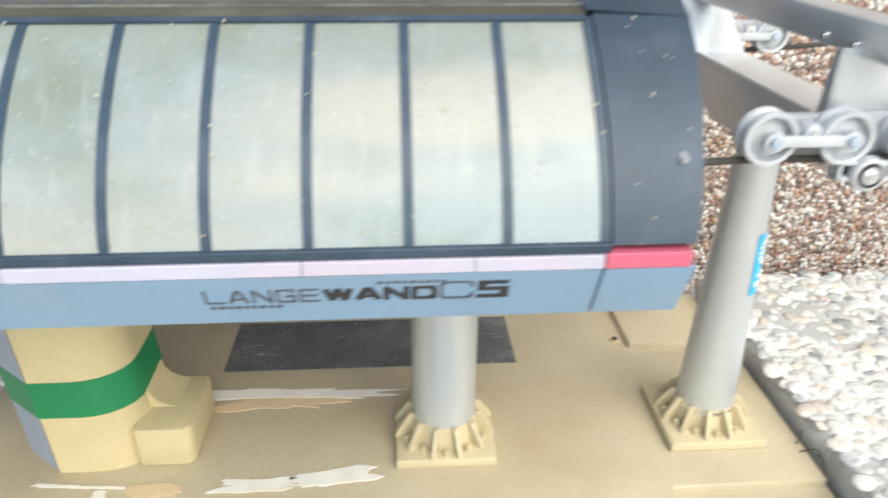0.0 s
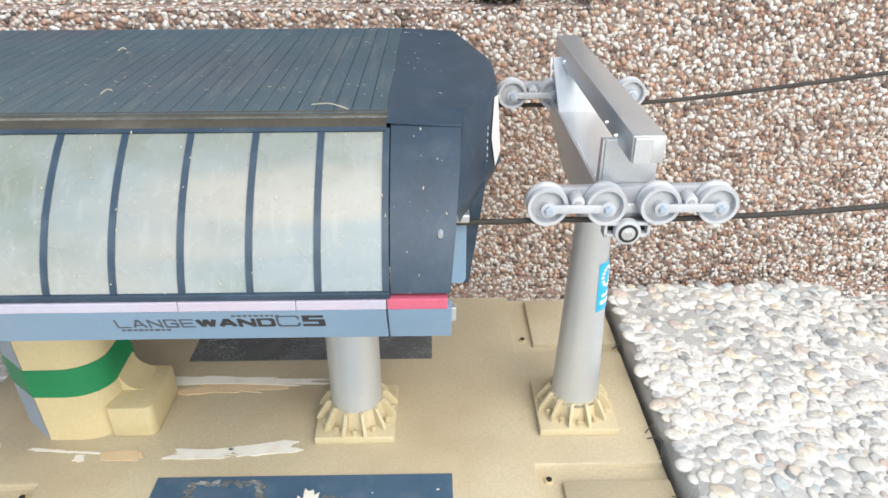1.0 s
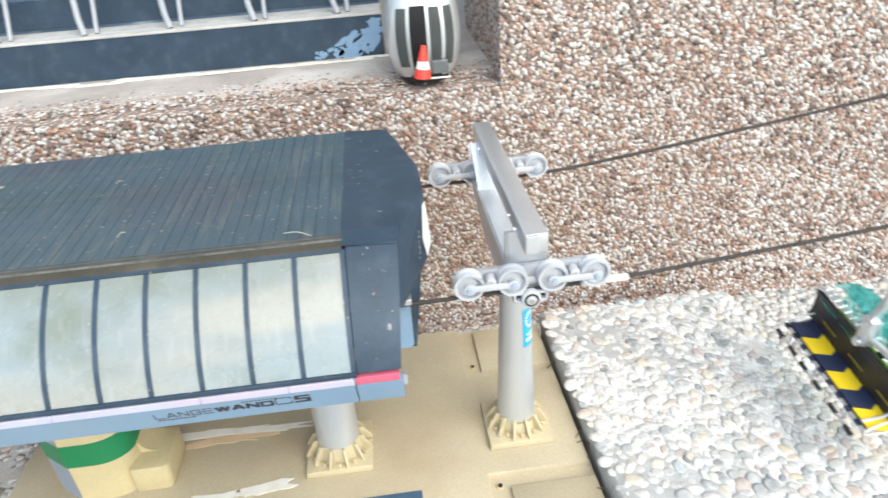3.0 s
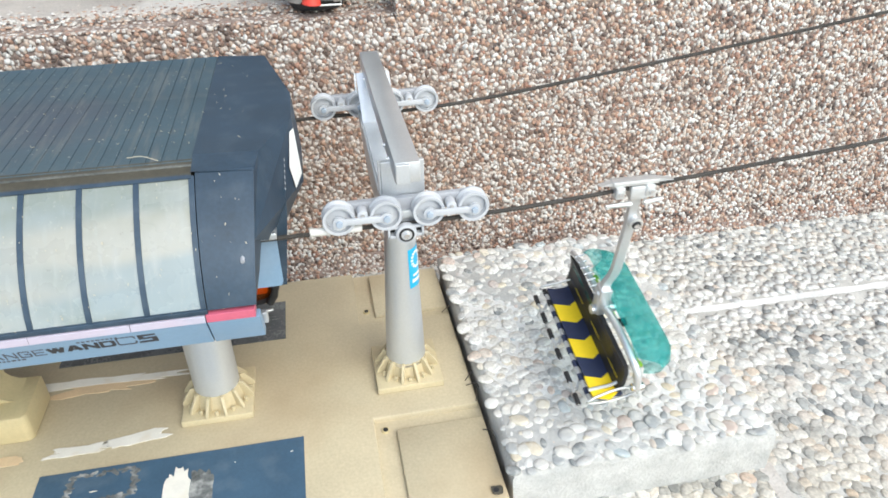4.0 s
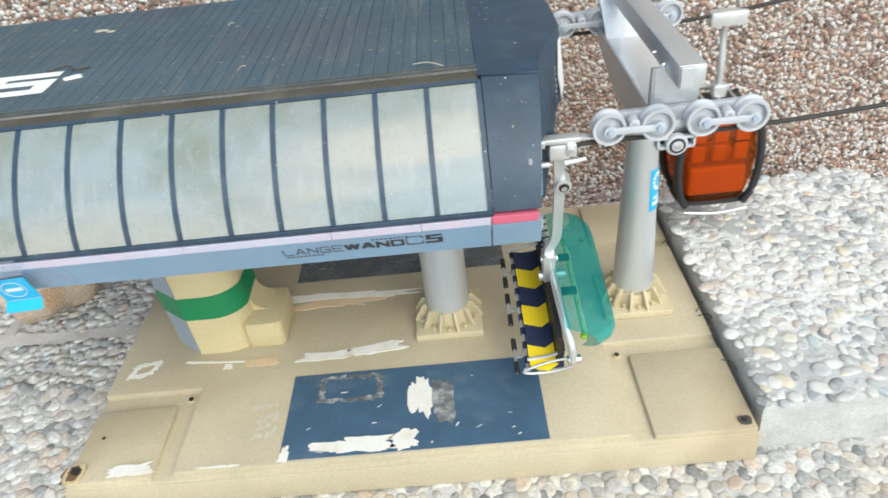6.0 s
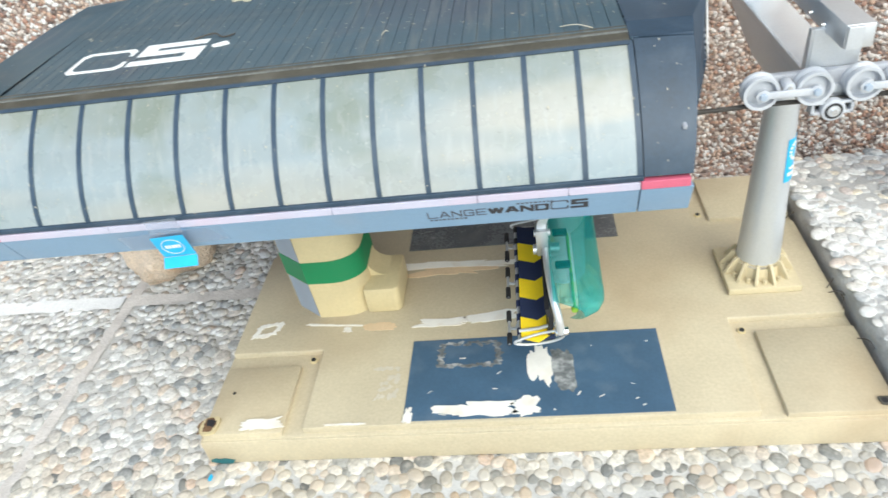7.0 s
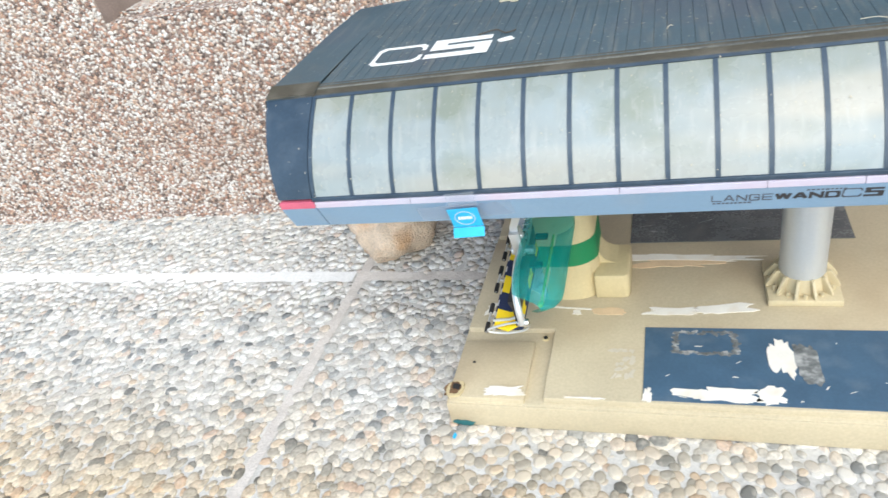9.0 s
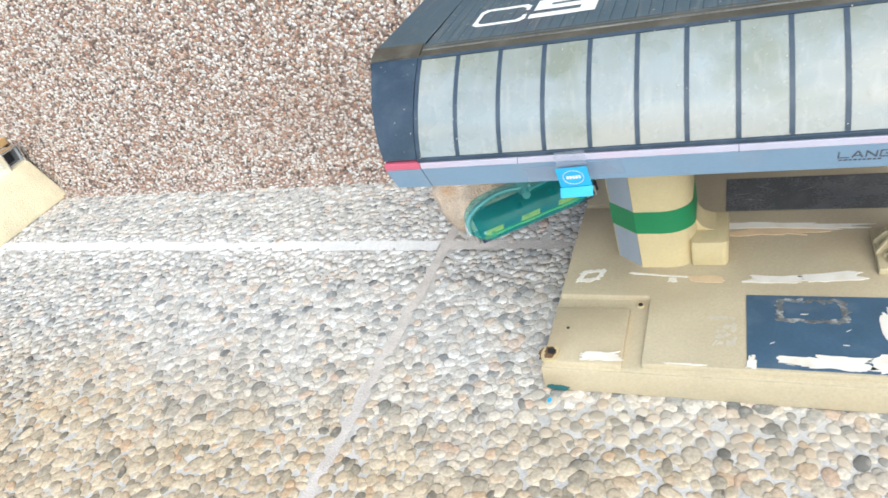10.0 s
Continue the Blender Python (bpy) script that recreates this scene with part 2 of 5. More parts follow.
M_YELLOW = material("yellow cushion", (0.88, 0.64, 0.02), 0.5, spread=0.06)
M_SEATNAVY = material("navy cushion", (0.02, 0.03, 0.075), 0.5, spread=0.15)
M_LIME = material("lime cord", (0.36, 0.58, 0.06), 0.5)
M_GREEN = material("green tape", (0.01, 0.2, 0.075), 0.4, spread=0.06)
M_GREYBLUE = material("grey-blue strip", (0.56, 0.62, 0.71), 0.45, spread=0.06)
M_CYAN = material("cyan sticker", (0.03, 0.4, 0.68), 0.3, spread=0.1, scale=60)
M_WHITE = material("white print", (0.8, 0.8, 0.79), 0.5, spread=0.03)
M_INK = material("black print", (0.03, 0.03, 0.035), 0.5, spread=0.1)
M_GREYINK = material("grey print", (0.07, 0.08, 0.1), 0.5, spread=0.1)
M_ORANGE = tinted("orange tinted pane", (0.17, 0.045, 0.008), (0.78, 0.36, 0.09), 0.3)
M_ORANGESEAT = material("orange seat", (0.95, 0.42, 0.06), 0.4)
M_SILVER = material("silver lacquer", (0.66, 0.67, 0.67), 0.3, metal=0.6, spread=0.05)
M_TINT = material("grey tinted pane", (0.13, 0.14, 0.14), 0.12, spread=0.1)
M_MOTTLEDBLUE = material("mottled blue glazing", (0.09, 0.15, 0.24), 0.4, spread=0.5, scale=10, stain=(0.5, 0.56, 0.62), stain_amount=0.75, stain_scale=16)
M_DIRTYWHITE = material("dirty white edge", (0.5, 0.49, 0.47), 0.7, spread=0.2, scale=20, stain=(0.25, 0.24, 0.23), stain_amount=0.5, stain_scale=20)
M_CONE = material("orange plastic", (0.72, 0.06, 0.04), 0.45)
M_ROCK = material("tan stone", (0.68, 0.54, 0.41), 0.85, spread=0.35, scale=35, bump=1.0, depth=0.004, stain=(0.6, 0.33, 0.15), stain_amount=0.8, stain_scale=24)
M_SAND = material("cream render", (0.8, 0.71, 0.5), 0.85, spread=0.12, scale=25, bump=0.8, depth=0.002)
M_PLANK = material("pale pine", (0.56, 0.36, 0.16), 0.6, spread=0.2, scale=15)
M_TEAL = material("dark teal paint", (0.02, 0.12, 0.13), 0.5)
M_RUST = material("brown grime", (0.16, 0.09, 0.045), 0.8, spread=0.4, scale=120)
M_STRAW = material("dry straw", (0.46, 0.42, 0.33), 0.8, spread=0.1)
M_BARK = material("dark twig", (0.07, 0.06, 0.05), 0.8, spread=0.2)


M_BUBBLE = tinted("teal tinted bubble", (0.02, 0.43, 0.42), (0.64, 0.93, 0.91), 0.42)

def pane_material():
    """Mirror film: cloudy tints, part stain, part painted-in blurred reflections; grime streaks and fine speckle."""
    m = bpy.data.materials.new("hazy window film")
    m.use_nodes = True
    nt = m.node_tree
    n, link = nt.nodes, nt.links.new
    b = n["Principled BSDF"]
    geo = n.new("ShaderNodeNewGeometry")

    def cloud(scale, lo, hi, detail=3.0, stretch=(1, 1, 1)):
        mp = n.new("ShaderNodeMapping")
        mp.inputs["Scale"].default_value = stretch
        link(geo.outputs["Position"], mp.inputs["Vector"])
        t = n.new("ShaderNodeTexNoise")
        t.inputs["Scale"].default_value, t.inputs["Detail"].default_value = scale, detail
        link(mp.outputs[0], t.inputs["Vector"])
        r = n.new("ShaderNodeMapRange")
        r.inputs[1].default_value, r.inputs[2].default_value = lo, hi
        link(t.outputs[0], r.inputs[0])
        return r.outputs[0]

    def over(under, colour, fac, amount):
        k = n.new("ShaderNodeMath")
        k.operation = "MULTIPLY"
        k.inputs[1].default_value = amount
        link(fac, k.inputs[0])
        x = n.new("ShaderNodeMix")
        x.data_type = "RGBA"
        x.inputs[7].default_value = (*colour, 1)
        link(k.outputs[0], x.inputs[0])
        if under is None:
            x.inputs[6].default_value = (0.245, 0.278, 0.28, 1)
        else:
            link(under, x.inputs[6])
        return x.outputs[2]

    # tints stretched sideways: film stains, with blurred reflections painted in
    c = over(None, (0.275, 0.325, 0.345), cloud(11, 0.42, 0.6, 2, (0.45, 1, 3.0)), 0.8)
    c = over(c, (0.375, 0.35, 0.295), cloud(9, 0.48, 0.64, 2, (0.5, 1, 3.2)), 0.65)
    c = over(c, (0.17, 0.195, 0.15), cloud(14, 0.54, 0.7, 4, (1, 1, 1.6)), 0.7)
    c = over(c, (0.36, 0.37, 0.36), cloud(60, 0.54, 0.72, 5, (4, 1, 0.5)), 0.5)
    c = over(c, (0.45, 0.45, 0.43), cloud(420, 0.64, 0.72, 2), 0.3)
    # olive tint under the brow, with a ragged lower edge
    sep = n.new("ShaderNodeSeparateXYZ")
    link(geo.outputs["Position"], sep.inputs[0])
    rag = n.new("ShaderNodeMath")
    rag.operation, rag.inputs[1].default_value = "MULTIPLY_ADD", 0.022
    link(cloud(55, 0.3, 0.7, 6, (1, 1, 0.6)), rag.inputs[0])
    link(sep.outputs[2], rag.inputs[2])
    top = n.new("ShaderNodeMapRange")
    top.inputs[1].default_value, top.inputs[2].default_value = 0.308, 0.326
    link(rag.outputs[0], top.inputs[0])
    c = over(c, (0.2, 0.215, 0.165), top.outputs[0], 0.5)
    link(c, b.inputs["Base Color"])
    r = n.new("ShaderNodeMapRange")
    r.inputs[3].default_value, r.inputs[4].default_value = 0.22, 0.42
    link(cloud(60, 0.4, 0.7, 4), r.inputs[0])
    link(r.outputs[0], b.inputs["Roughness"])
    return m


M_PANE = pane_material()
M_TAPE = tinted("clear tape", (0.62, 0.66, 0.7), (0.95, 0.96, 0.98), 0.12)

# ---- building helpers ----
BASE = {}


def thing(name, loc, label, category, group="", kind=""):
    ob = new(name)
    ob.empty_display_size = 0.01
    ob.location = loc
    BASE[ob] = Vector(loc)
    return tagged(ob, label, category, group, kind)


def attach(ob, parent, label=""):
    if parent is not None:
        ob.parent = parent
        if parent in BASE:
            ob.matrix_parent_inverse = Matrix.Translation(-BASE[parent])
    if label:
        ob["label"] = label
    return ob


def part(name, bm, mat, parent=None, label="", smooth=None):
    me = bpy.data.meshes.new(name)
    bmesh.ops.recalc_face_normals(bm, faces=bm.faces)
    bm.to_mesh(me)
    bm.free()
    me.materials.append(mat)
    if smooth is not None:
        me.shade_smooth()
        me.set_sharp_from_angle(angle=radians(smooth))
    return attach(new(name, me), parent, label)


def box(x0, x1, y0, y1, z0, z1, bevel=0.0, bm=None):
    own = bmesh.new()
    v = [own.verts.new((x, y, z)) for z in (z0, z1) for y in (y0, y1) for x in (x0, x1)]
    for f in ((0, 1, 3, 2), (4, 6, 7, 5), (0, 4, 5, 1), (2, 3, 7, 6), (0, 2, 6, 4), (1, 5, 7, 3)):
        own.faces.new([v[i] for i in f])
    if bevel:
        bmesh.ops.bevel(own, geom=own.edges[:], offset=bevel, segments=2, affect="EDGES", profile=0.5)
    return merge(bm, own)


def merge(bm, own, m=None):
    if m is not None:
        own.transform(m)
    if bm is None:
        return own
    me = bpy.data.meshes.new("tmp")
    own.to_mesh(me)
    own.free()
    bm.from_mesh(me)
    bpy.data.meshes.remove(me)
    return bm


def rod(p, q, r0, r1=None, n=16, bm=None, bevel=0.0):
    p, q = Vector(p), Vector(q)
    own = bmesh.new()
    bmesh.ops.create_cone(own, cap_ends=True, segments=n, radius1=r0, radius2=r0 if r1 is None else r1, depth=(q - p).length)
    if bevel:
        rims = [e for e in own.edges if abs(e.verts[0].co.z - e.verts[1].co.z) < 1e-6]
        bmesh.ops.bevel(own, geom=rims, offset=bevel, segments=2, affect="EDGES", profile=0.5)
    m = Matrix.Translation((p + q) / 2) @ (q - p).to_track_quat("Z", "Y").to_matrix().to_4x4()
    return merge(bm, own, m)


def tube(points, r, n=10, bm=None):
    """A bent bar through the points, in one sweep."""
    own = bmesh.new()
    pts = [Vector(p) for p in points]
    rings = []
    for i, p in enumerate(pts):
        d = (pts[min(i + 1, len(pts) - 1)] - pts[max(i - 1, 0)]).normalized()
        side = d.cross(Vector((0.31, 0.2, 0.93))).normalized()
        up = side.cross(d)
        rings.append([own.verts.new(p + r * (math.cos(a) * side + math.sin(a) * up)) for a in [2 * math.pi * k / n for k in range(n)]])
    for a, b in zip(rings, rings[1:]):
        for k in range(n):
            own.faces.new((a[k], a[(k + 1) % n], b[(k + 1) % n], b[k]))
    own.faces.new(rings[0]), own.faces.new(rings[-1][::-1])
    return merge(bm, own)


def curve_points(points, steps=6):
    """A smooth line through the points."""
    pts = [Vector(p) for p in points]
    out = []
    for i in range(len(pts) - 1):
        a, b, c, d = pts[max(i - 1, 0)], pts[i], pts[i + 1], pts[min(i + 2, len(pts) - 1)]
        for k in range(steps):
            t = k / steps
            out.append(0.5 * (2 * b + (c - a) * t + (2 * a - 5 * b + 4 * c - d) * t * t + (3 * b - a - 3 * c + d) * t ** 3))
    return out + [pts[-1]]


def prism(profile, axis, a, b, bm=None, bevel=0.0):
    """A profile of 2D points pushed along an axis: x takes (y, z), y takes (x, z), z takes (x, y)."""
    own = bmesh.new()
    put = {"x": lambda u, v, w: (w, u, v), "y": lambda u, v, w: (u, w, v), "z": lambda u, v, w: (u, v, w)}[axis]
    lo, hi = [[own.verts.new(put(u, v, w)) for u, v in profile] for w in (a, b)]
    own.faces.new(lo[::-1]), own.faces.new(hi)
    for i in range(len(profile)):
        j = (i + 1) % len(profile)
        own.faces.new((lo[i], lo[j], hi[j], hi[i]))
    bmesh.ops.recalc_face_normals(own, faces=own.faces)
    if bevel:
        bmesh.ops.bevel(own, geom=own.edges[:], offset=bevel, segments=2, affect="EDGES", profile=0.5)
    return merge(bm, own)


def loft(sections, bm=None, close=True):
    """Skin between rings of equal length."""
    own = bmesh.new()
    rings = [[own.verts.new(p) for p in s] for s in sections]
    n = len(rings[0])
    for a, b in zip(rings, rings[1:]):
        for k in range(n):
            own.faces.new((a[k], a[(k + 1) % n], b[(k + 1) % n], b[k]))
    if close:
        own.faces.new(rings[0][::-1]), own.faces.new(rings[-1])
    return merge(bm, own)


def ribbon(path, y0, y1, thick, bm=None):
    """A sheet with thickness: a path of (x, z) held between y0 and y1."""
    pts = [Vector((x, z)) for x, z in path]
    off = []
    for i in range(len(pts)):
        d = (pts[min(i + 1, len(pts) - 1)] - pts[max(i - 1, 0)]).normalized()
        off.append(pts[i] + Vector((-d.y, d.x)) * thick)
    return prism([tuple(p) for p in pts] + [tuple(p) for p in off[::-1]], "y", y0, y1, bm)


def torn(cx, cy, w, h, z, seed, ragged=0.35, turn=0.0, thick=0.0005, n=44):
    """A flat scrap with a ragged outline."""
    rnd = random.Random(seed)
    k = [(rnd.uniform(0, 6.28), rnd.uniform(0.2, 1.0)) for _ in range(12)]
    pts = []
    for i in range(n):
        a = 2 * math.pi * i / n
        r = 1 + ragged * sum(s / (1 + 0.45 * j) * math.sin((j + 2) * a + p) for j, (p, s) in enumerate(k)) * 0.55 + ragged * rnd.uniform(-0.2, 0.2)
        c, s = math.cos(a), math.sin(a)
        u, v = w / 2 * r * abs(c) ** 0.7 * (1 if c > 0 else -1), h / 2 * r * abs(s) ** 0.7 * (1 if s > 0 else -1)
        t = radians(turn)
        pts.append((cx + u * math.cos(t) - v * math.sin(t), cy + u * math.sin(t) + v * math.cos(t)))
    return prism(pts, "z", z, z + thick)

# ---- ground, wall, ledge ----
WALL_Y, LEDGE_Z, REC_L, REC_R, REC_BACK = 0.402, 0.311, -0.87, 0.206, 0.68

# the paving reaches the horizon
bm = bmesh.new()
bmesh.ops.create_grid(bm, x_segments=2, y_segments=2, size=60)
bm.transform(Matrix.Translation((0, -59.4, -0.0004)))
ground = tagged(part("ground", bm, M_MORTAR), "exposed aggregate paving of pale pebbles in cement", "paving", kind="structure")

bm = box(-6, REC_L, WALL_Y, REC_BACK + 0.2, -0.02, 3.0)
tagged(part("wall_west", bm, M_WALLMORTAR), "red-brown pebble-dash house wall", "wall", kind="structure")
bm = box(REC_R, 6, WALL_Y, REC_BACK + 0.2, -0.02, 3.0)
wall_east = tagged(part("wall_east", bm, M_WALLMORTAR), "red-brown pebble-dash house wall", "wall", kind="structure")
bm = prism([(WALL_Y, -0.02), (WALL_Y, LEDGE_Z - 0.006), (WALL_Y + 0.008, LEDGE_Z), (REC_BACK + 0.2, LEDGE_Z + 0.004), (REC_BACK + 0.2, -0.02)], "x", REC_L, REC_R)
wall_low = tagged(part("wall_north", bm, M_WALLMORTAR), "low red-brown pebble-dash wall under a ledge", "wall", kind="structure")
bm = prism([(WALL_Y + 0.03, LEDGE_Z - 0.004), (WALL_Y + 0.05, LEDGE_Z + 0.005), (REC_BACK - 0.005, LEDGE_Z + 0.0085), (REC_BACK - 0.005, LEDGE_Z - 0.004)], "x", REC_L + 0.001, REC_R - 0.001)
tagged(part("ledge", bm, M_LEDGE), "dusty grey cement ledge above the pebble-dash", "ledge", kind="structure")
bm = box(REC_L, REC_R, REC_BACK, REC_BACK + 0.2, LEDGE_Z + 0.004, 3.0)
tagged(part("recess_wall", bm, M_CONCRETE), "plain grey wall at the back of the recess", "wall", kind="structure")


# cement skirt where the wall meets the paving
bm = prism([(0.381, -0.003), (0.383, 0.003), (0.394, 0.008), (WALL_Y + 0.002, 0.03), (WALL_Y + 0.002, -0.003)], "x", -3, 3)
skirt = tagged(part("wall_skirt", bm, M_WALLMORTAR), "rough grit skirt at the foot of the wall", "skirt", kind="structure")


# ---- the raised slab ----
SX0, SX1, SY0, SY1, SZ = 0.2305, 0.464, 0.005, 0.328, 0.051


def slab_body():
    own = bmesh.new()
    nx, ny = 14, 18
    rnd = random.Random(4)
    ring = []
    for i in range(nx):
        ring.append((SX0 + (SX1 - SX0) * i / nx, SY0))
    for i in range(ny):
        ring.append((SX1, SY0 + (SY1 - SY0) * i / ny))
    for i in range(nx):
        ring.append((SX1 - (SX1 - SX0) * i / nx, SY1))
    for i in range(ny):
        ring.append((SX0, SY1 - (SY1 - SY0) * i / ny))
    rings = []
    cx, cy = (SX0 + SX1) / 2, (SY0 + SY1) / 2
    for z, inset in ((-0.003, 0.001), (0.004, 0.0), (0.02, 0.0015), (SZ - 0.008, 0.0), (SZ - 0.002, 0.003), (SZ, 0.007)):
        row = []
        for x, y in ring:
            k = inset + rnd.uniform(-0.0012, 0.0014)
            row.append(own.verts.new((x + (k if x < cx else -k), y + (k if y < cy else -k), z + rnd.uniform(-0.0008, 0.0008))))
        rings.append(row)
    n = len(ring)
    for a, b in zip(rings, rings[1:]):
        for k in range(n):
            own.faces.new((a[k], a[(k + 1) % n], b[(k + 1) % n], b[k]))
    own.faces.new(rings[-1]), own.faces.new(rings[0][::-1])
    return own


slab = thing("paving_slab", (SX0, SY0, 0), "loose exposed aggregate concrete slab lying on the paving", "paving slab")
part("slab_body", slab_body(), M_CONCRETE, slab, "rough grey cast concrete", smooth=50)

part("cement_film", box(SX0 + 0.006, SX1 - 0.006, SY0 + 0.006, SY1 - 0.006, SZ - 0.004, SZ - 0.0001, 0.001), M_SLABTOP, slab, "pale cement between the pebbles")

# ---- the model's base plate ----
BX0, BX1, BY0, BY1, BZ = -0.323, 0.2275, -0.0055, 0.334, 0.037
base_plate = thing("base_plate", (BX0, BY0, 0), "tan moulded plastic base plate with torn paper scraps", "base plate")
bm = box(BX0, BX1, BY0, BY1, 0.0, 0.031, 0.004)
part("tray", bm, M_TAN, base_plate, smooth=40)
cross = [(-0.232, BY0 + 0.004), (0.129, BY0 + 0.004), (0.129, 0.1), (BX1 - 0.003, 0.1), (BX1 - 0.003, 0.235), (0.129, 0.235), (0.129, BY1 - 0.004),
         (-0.232, BY1 - 0.004), (-0.232, 0.235), (BX0 + 0.003, 0.235), (BX0 + 0.003, 0.088), (-0.232, 0.088)]
part("deck", prism(cross, "z", 0.024, BZ, bevel=0.0016), M_TAN, base_plate, smooth=40)
for x0, x1, y0, y1 in ((0.147, 0.2255, BY0 + 0.002, 0.085), (BX0 + 0.0035, -0.249, BY0 + 0.002, 0.071), (0.147, 0.2255, 0.25, 0.324), (BX0 + 0.0035, -0.249, 0.25, 0.324)):
    part("corner_panel", box(x0, x1, y0, y1, 0.022, BZ - 0.0015, 0.0016), M_TAN, base_plate, smooth=40)
part("front_lip", box(BX0 + 0.001, BX1 - 0.001, BY0 - 0.0012, BY0 + 0.003, 0.001, 0.029, 0.0012), M_TAN, base_plate, smooth=40)
# black plugs stand in for the shade inside holes and screw holes
for x, y in ((0.138, 0.089), (-0.2405, 0.08), (0.138, 0.236), (0.1385, 0.262)):
    b = part("hole_rim", rod((x, y, 0.029), (x, y, 0.0325), 0.0042, 0.0034, 18), M_TAN2, base_plate, smooth=40)
    part("hole", rod((x, y, 0.032), (x, y, 0.0331), 0.0022, n=14), M_BLACK, b)
for x, y in ((-0.304, 0.041),):
    part("hole", rod((x, y, BZ - 0.003), (x, y, BZ - 0.0011), 0.0016, n=12), M_BLACK, base_plate)
for x, y, s in ((0.2165, 0.004, 1), (-0.317, 0.004, -1)):
    part("corner_hole", torn(x + 0.001 * s, y, 0.009 if s > 0 else 0.013, 0.009 if s > 0 else 0.014, BZ - 0.0004, 70 + s, 0.12 if s > 0 else 0.3, thick=0.0007), M_BROW if s > 0 else M_RUST, base_plate, "grimy corner hole")
    part("screw_hole", rod((x, y, 0.03), (x, y, BZ + 0.0005), 0.0024, n=16), M_BLACK, base_plate)

own = torn(0, 0, 0.018, 0.007, 0, 44, 0.4)
own.transform(Matrix.Translation((-0.309, BY0 - 0.0014, 0.0045)) @ Matrix.Rotation(radians(90), 4, "X"))
part("paint_stain", own, M_TEAL, base_plate, "dark teal paint stain")
part("broken_rim", torn(-0.314, 0.0045, 0.016, 0.018, BZ - 0.0012, 23, 0.12, thick=0.0022), M_TAN2, base_plate, "raised broken corner rim")
# the notch's dark inside is coloured on as flat brown and black patches
part("hollow_patch", torn(-0.314, 0.005, 0.011, 0.013, BZ + 0.0011, 24, 0.22, thick=0.0003), M_RUST, base_plate, "brown patch with a hollow's shade in its colour")
part("hollow", torn(-0.313, 0.0065, 0.007, 0.008, BZ + 0.0015, 25, 0.3, thick=0.0002), M_BLACK, base_plate)

# films and scraps that lie on the base plate
film = tagged(part("blue_film", box(-0.147, 0.067, 0.001, 0.0915, BZ + 0.0002, BZ + 0.0008, 0.0002), M_BLUEPATCH), "worn dark blue rectangular film on the base plate", "film")
film2 = tagged(part("dark_film", box(-0.166, 0.0525, 0.228, 0.292, BZ + 0.0002, BZ + 0.0008, 0.0002), M_DARKPATCH), "dark grey glossy rectangular film under the station", "film")


rnd = random.Random(5)
for k in range(16):
    x, y = rnd.uniform(-0.14, 0.06), rnd.uniform(0.006, 0.087)
    part("scratch", torn(x, y, rnd.uniform(0.001, 0.006), rnd.uniform(0.0006, 0.0012), BZ + 0.00075, 300 + k, 0.4, rnd.uniform(-30, 60), 0.0002, 10), M_PAPER, film)
for k in range(14):
    x, y = rnd.uniform(-0.155, 0.045), rnd.uniform(0.233, 0.287)
    part("scratch", torn(x, y, rnd.uniform(0.004, 0.02), rnd.uniform(0.0006, 0.0014), BZ + 0.00075, 340 + k, 0.4, rnd.uniform(-30, 30), 0.0002, 10), M_SCRAPE, film2)


def scrap(cx, cy, w, h, seed, mat=None, label="torn white paper scrap stuck to the base plate", ragged=0.35, turn=0.0, up=0.0):
    ob = part("paper_scrap", torn(cx, cy, w, h, BZ + 0.0003 + up, seed, ragged, turn), mat or M_PAPER)
    return tagged(ob, label, "paper scrap", group="torn scraps on the base plate")


scrap(-0.125, 0.2, 0.13, 0.012, 3, ragged=0.55, turn=-2)
scrap(-0.12, 0.192, 0.075, 0.016, 31, M_PEEL, "peeled cream paint flake on the base plate", 0.6, up=-0.0002)
scrap(-0.075, 0.119, 0.055, 0.012, 5, ragged=0.3, turn=8)
scrap(-0.122, 0.1145, 0.055, 0.009, 6, ragged=0.45, turn=2)
scrap(-0.182, 0.114, 0.03, 0.011, 7, M_PEEL, "peeled cream paint flake on the base plate", 0.3)
scrap(-0.229, 0.1195, 0.04, 0.003, 8, ragged=0.7, turn=-6)
scrap(-0.213, 0.112, 0.008, 0.007, 81, ragged=0.4)
rnd = random.Random(92)
own = bmesh.new()
loops = [[], []]
for k in range(36):
    c, q = math.cos(2 * math.pi * k / 36), math.sin(2 * math.pi * k / 36)
    for loop, rx, ry in zip(loops, (0.0125, 0.0075), (0.0095, 0.0048)):
        j = rnd.uniform(0.82, 1.2)
        u, w = rx * j * abs(c) ** 0.6 * (1 if c > 0 else -1), ry * j * abs(q) ** 0.6 * (1 if q > 0 else -1)
        loop.append([own.verts.new((-0.2935 + u + 0.25 * w, 0.1175 + w + 0.18 * u, BZ + z)) for z in (0.0003, 0.0008)])
for k in range(36):
    o0, o1, i0, i1 = loops[0][k], loops[0][(k + 1) % 36], loops[1][k], loops[1][(k + 1) % 36]
    for f in ((o0[1], o1[1], i1[1], i0[1]), (o0[0], i0[0], i1[0], o1[0]), (o0[0], o1[0], o1[1], o0[1]), (i0[0], i0[1], i1[1], i1[0])):
        own.faces.new(f)
tagged(part("paper_scrap", own, M_PAPER), "torn white paper ring stuck to the base plate", "paper scrap", group="torn scraps on the base plate")
scrap(-0.268, 0.004, 0.038, 0.011, 10, ragged=0.5, turn=6)
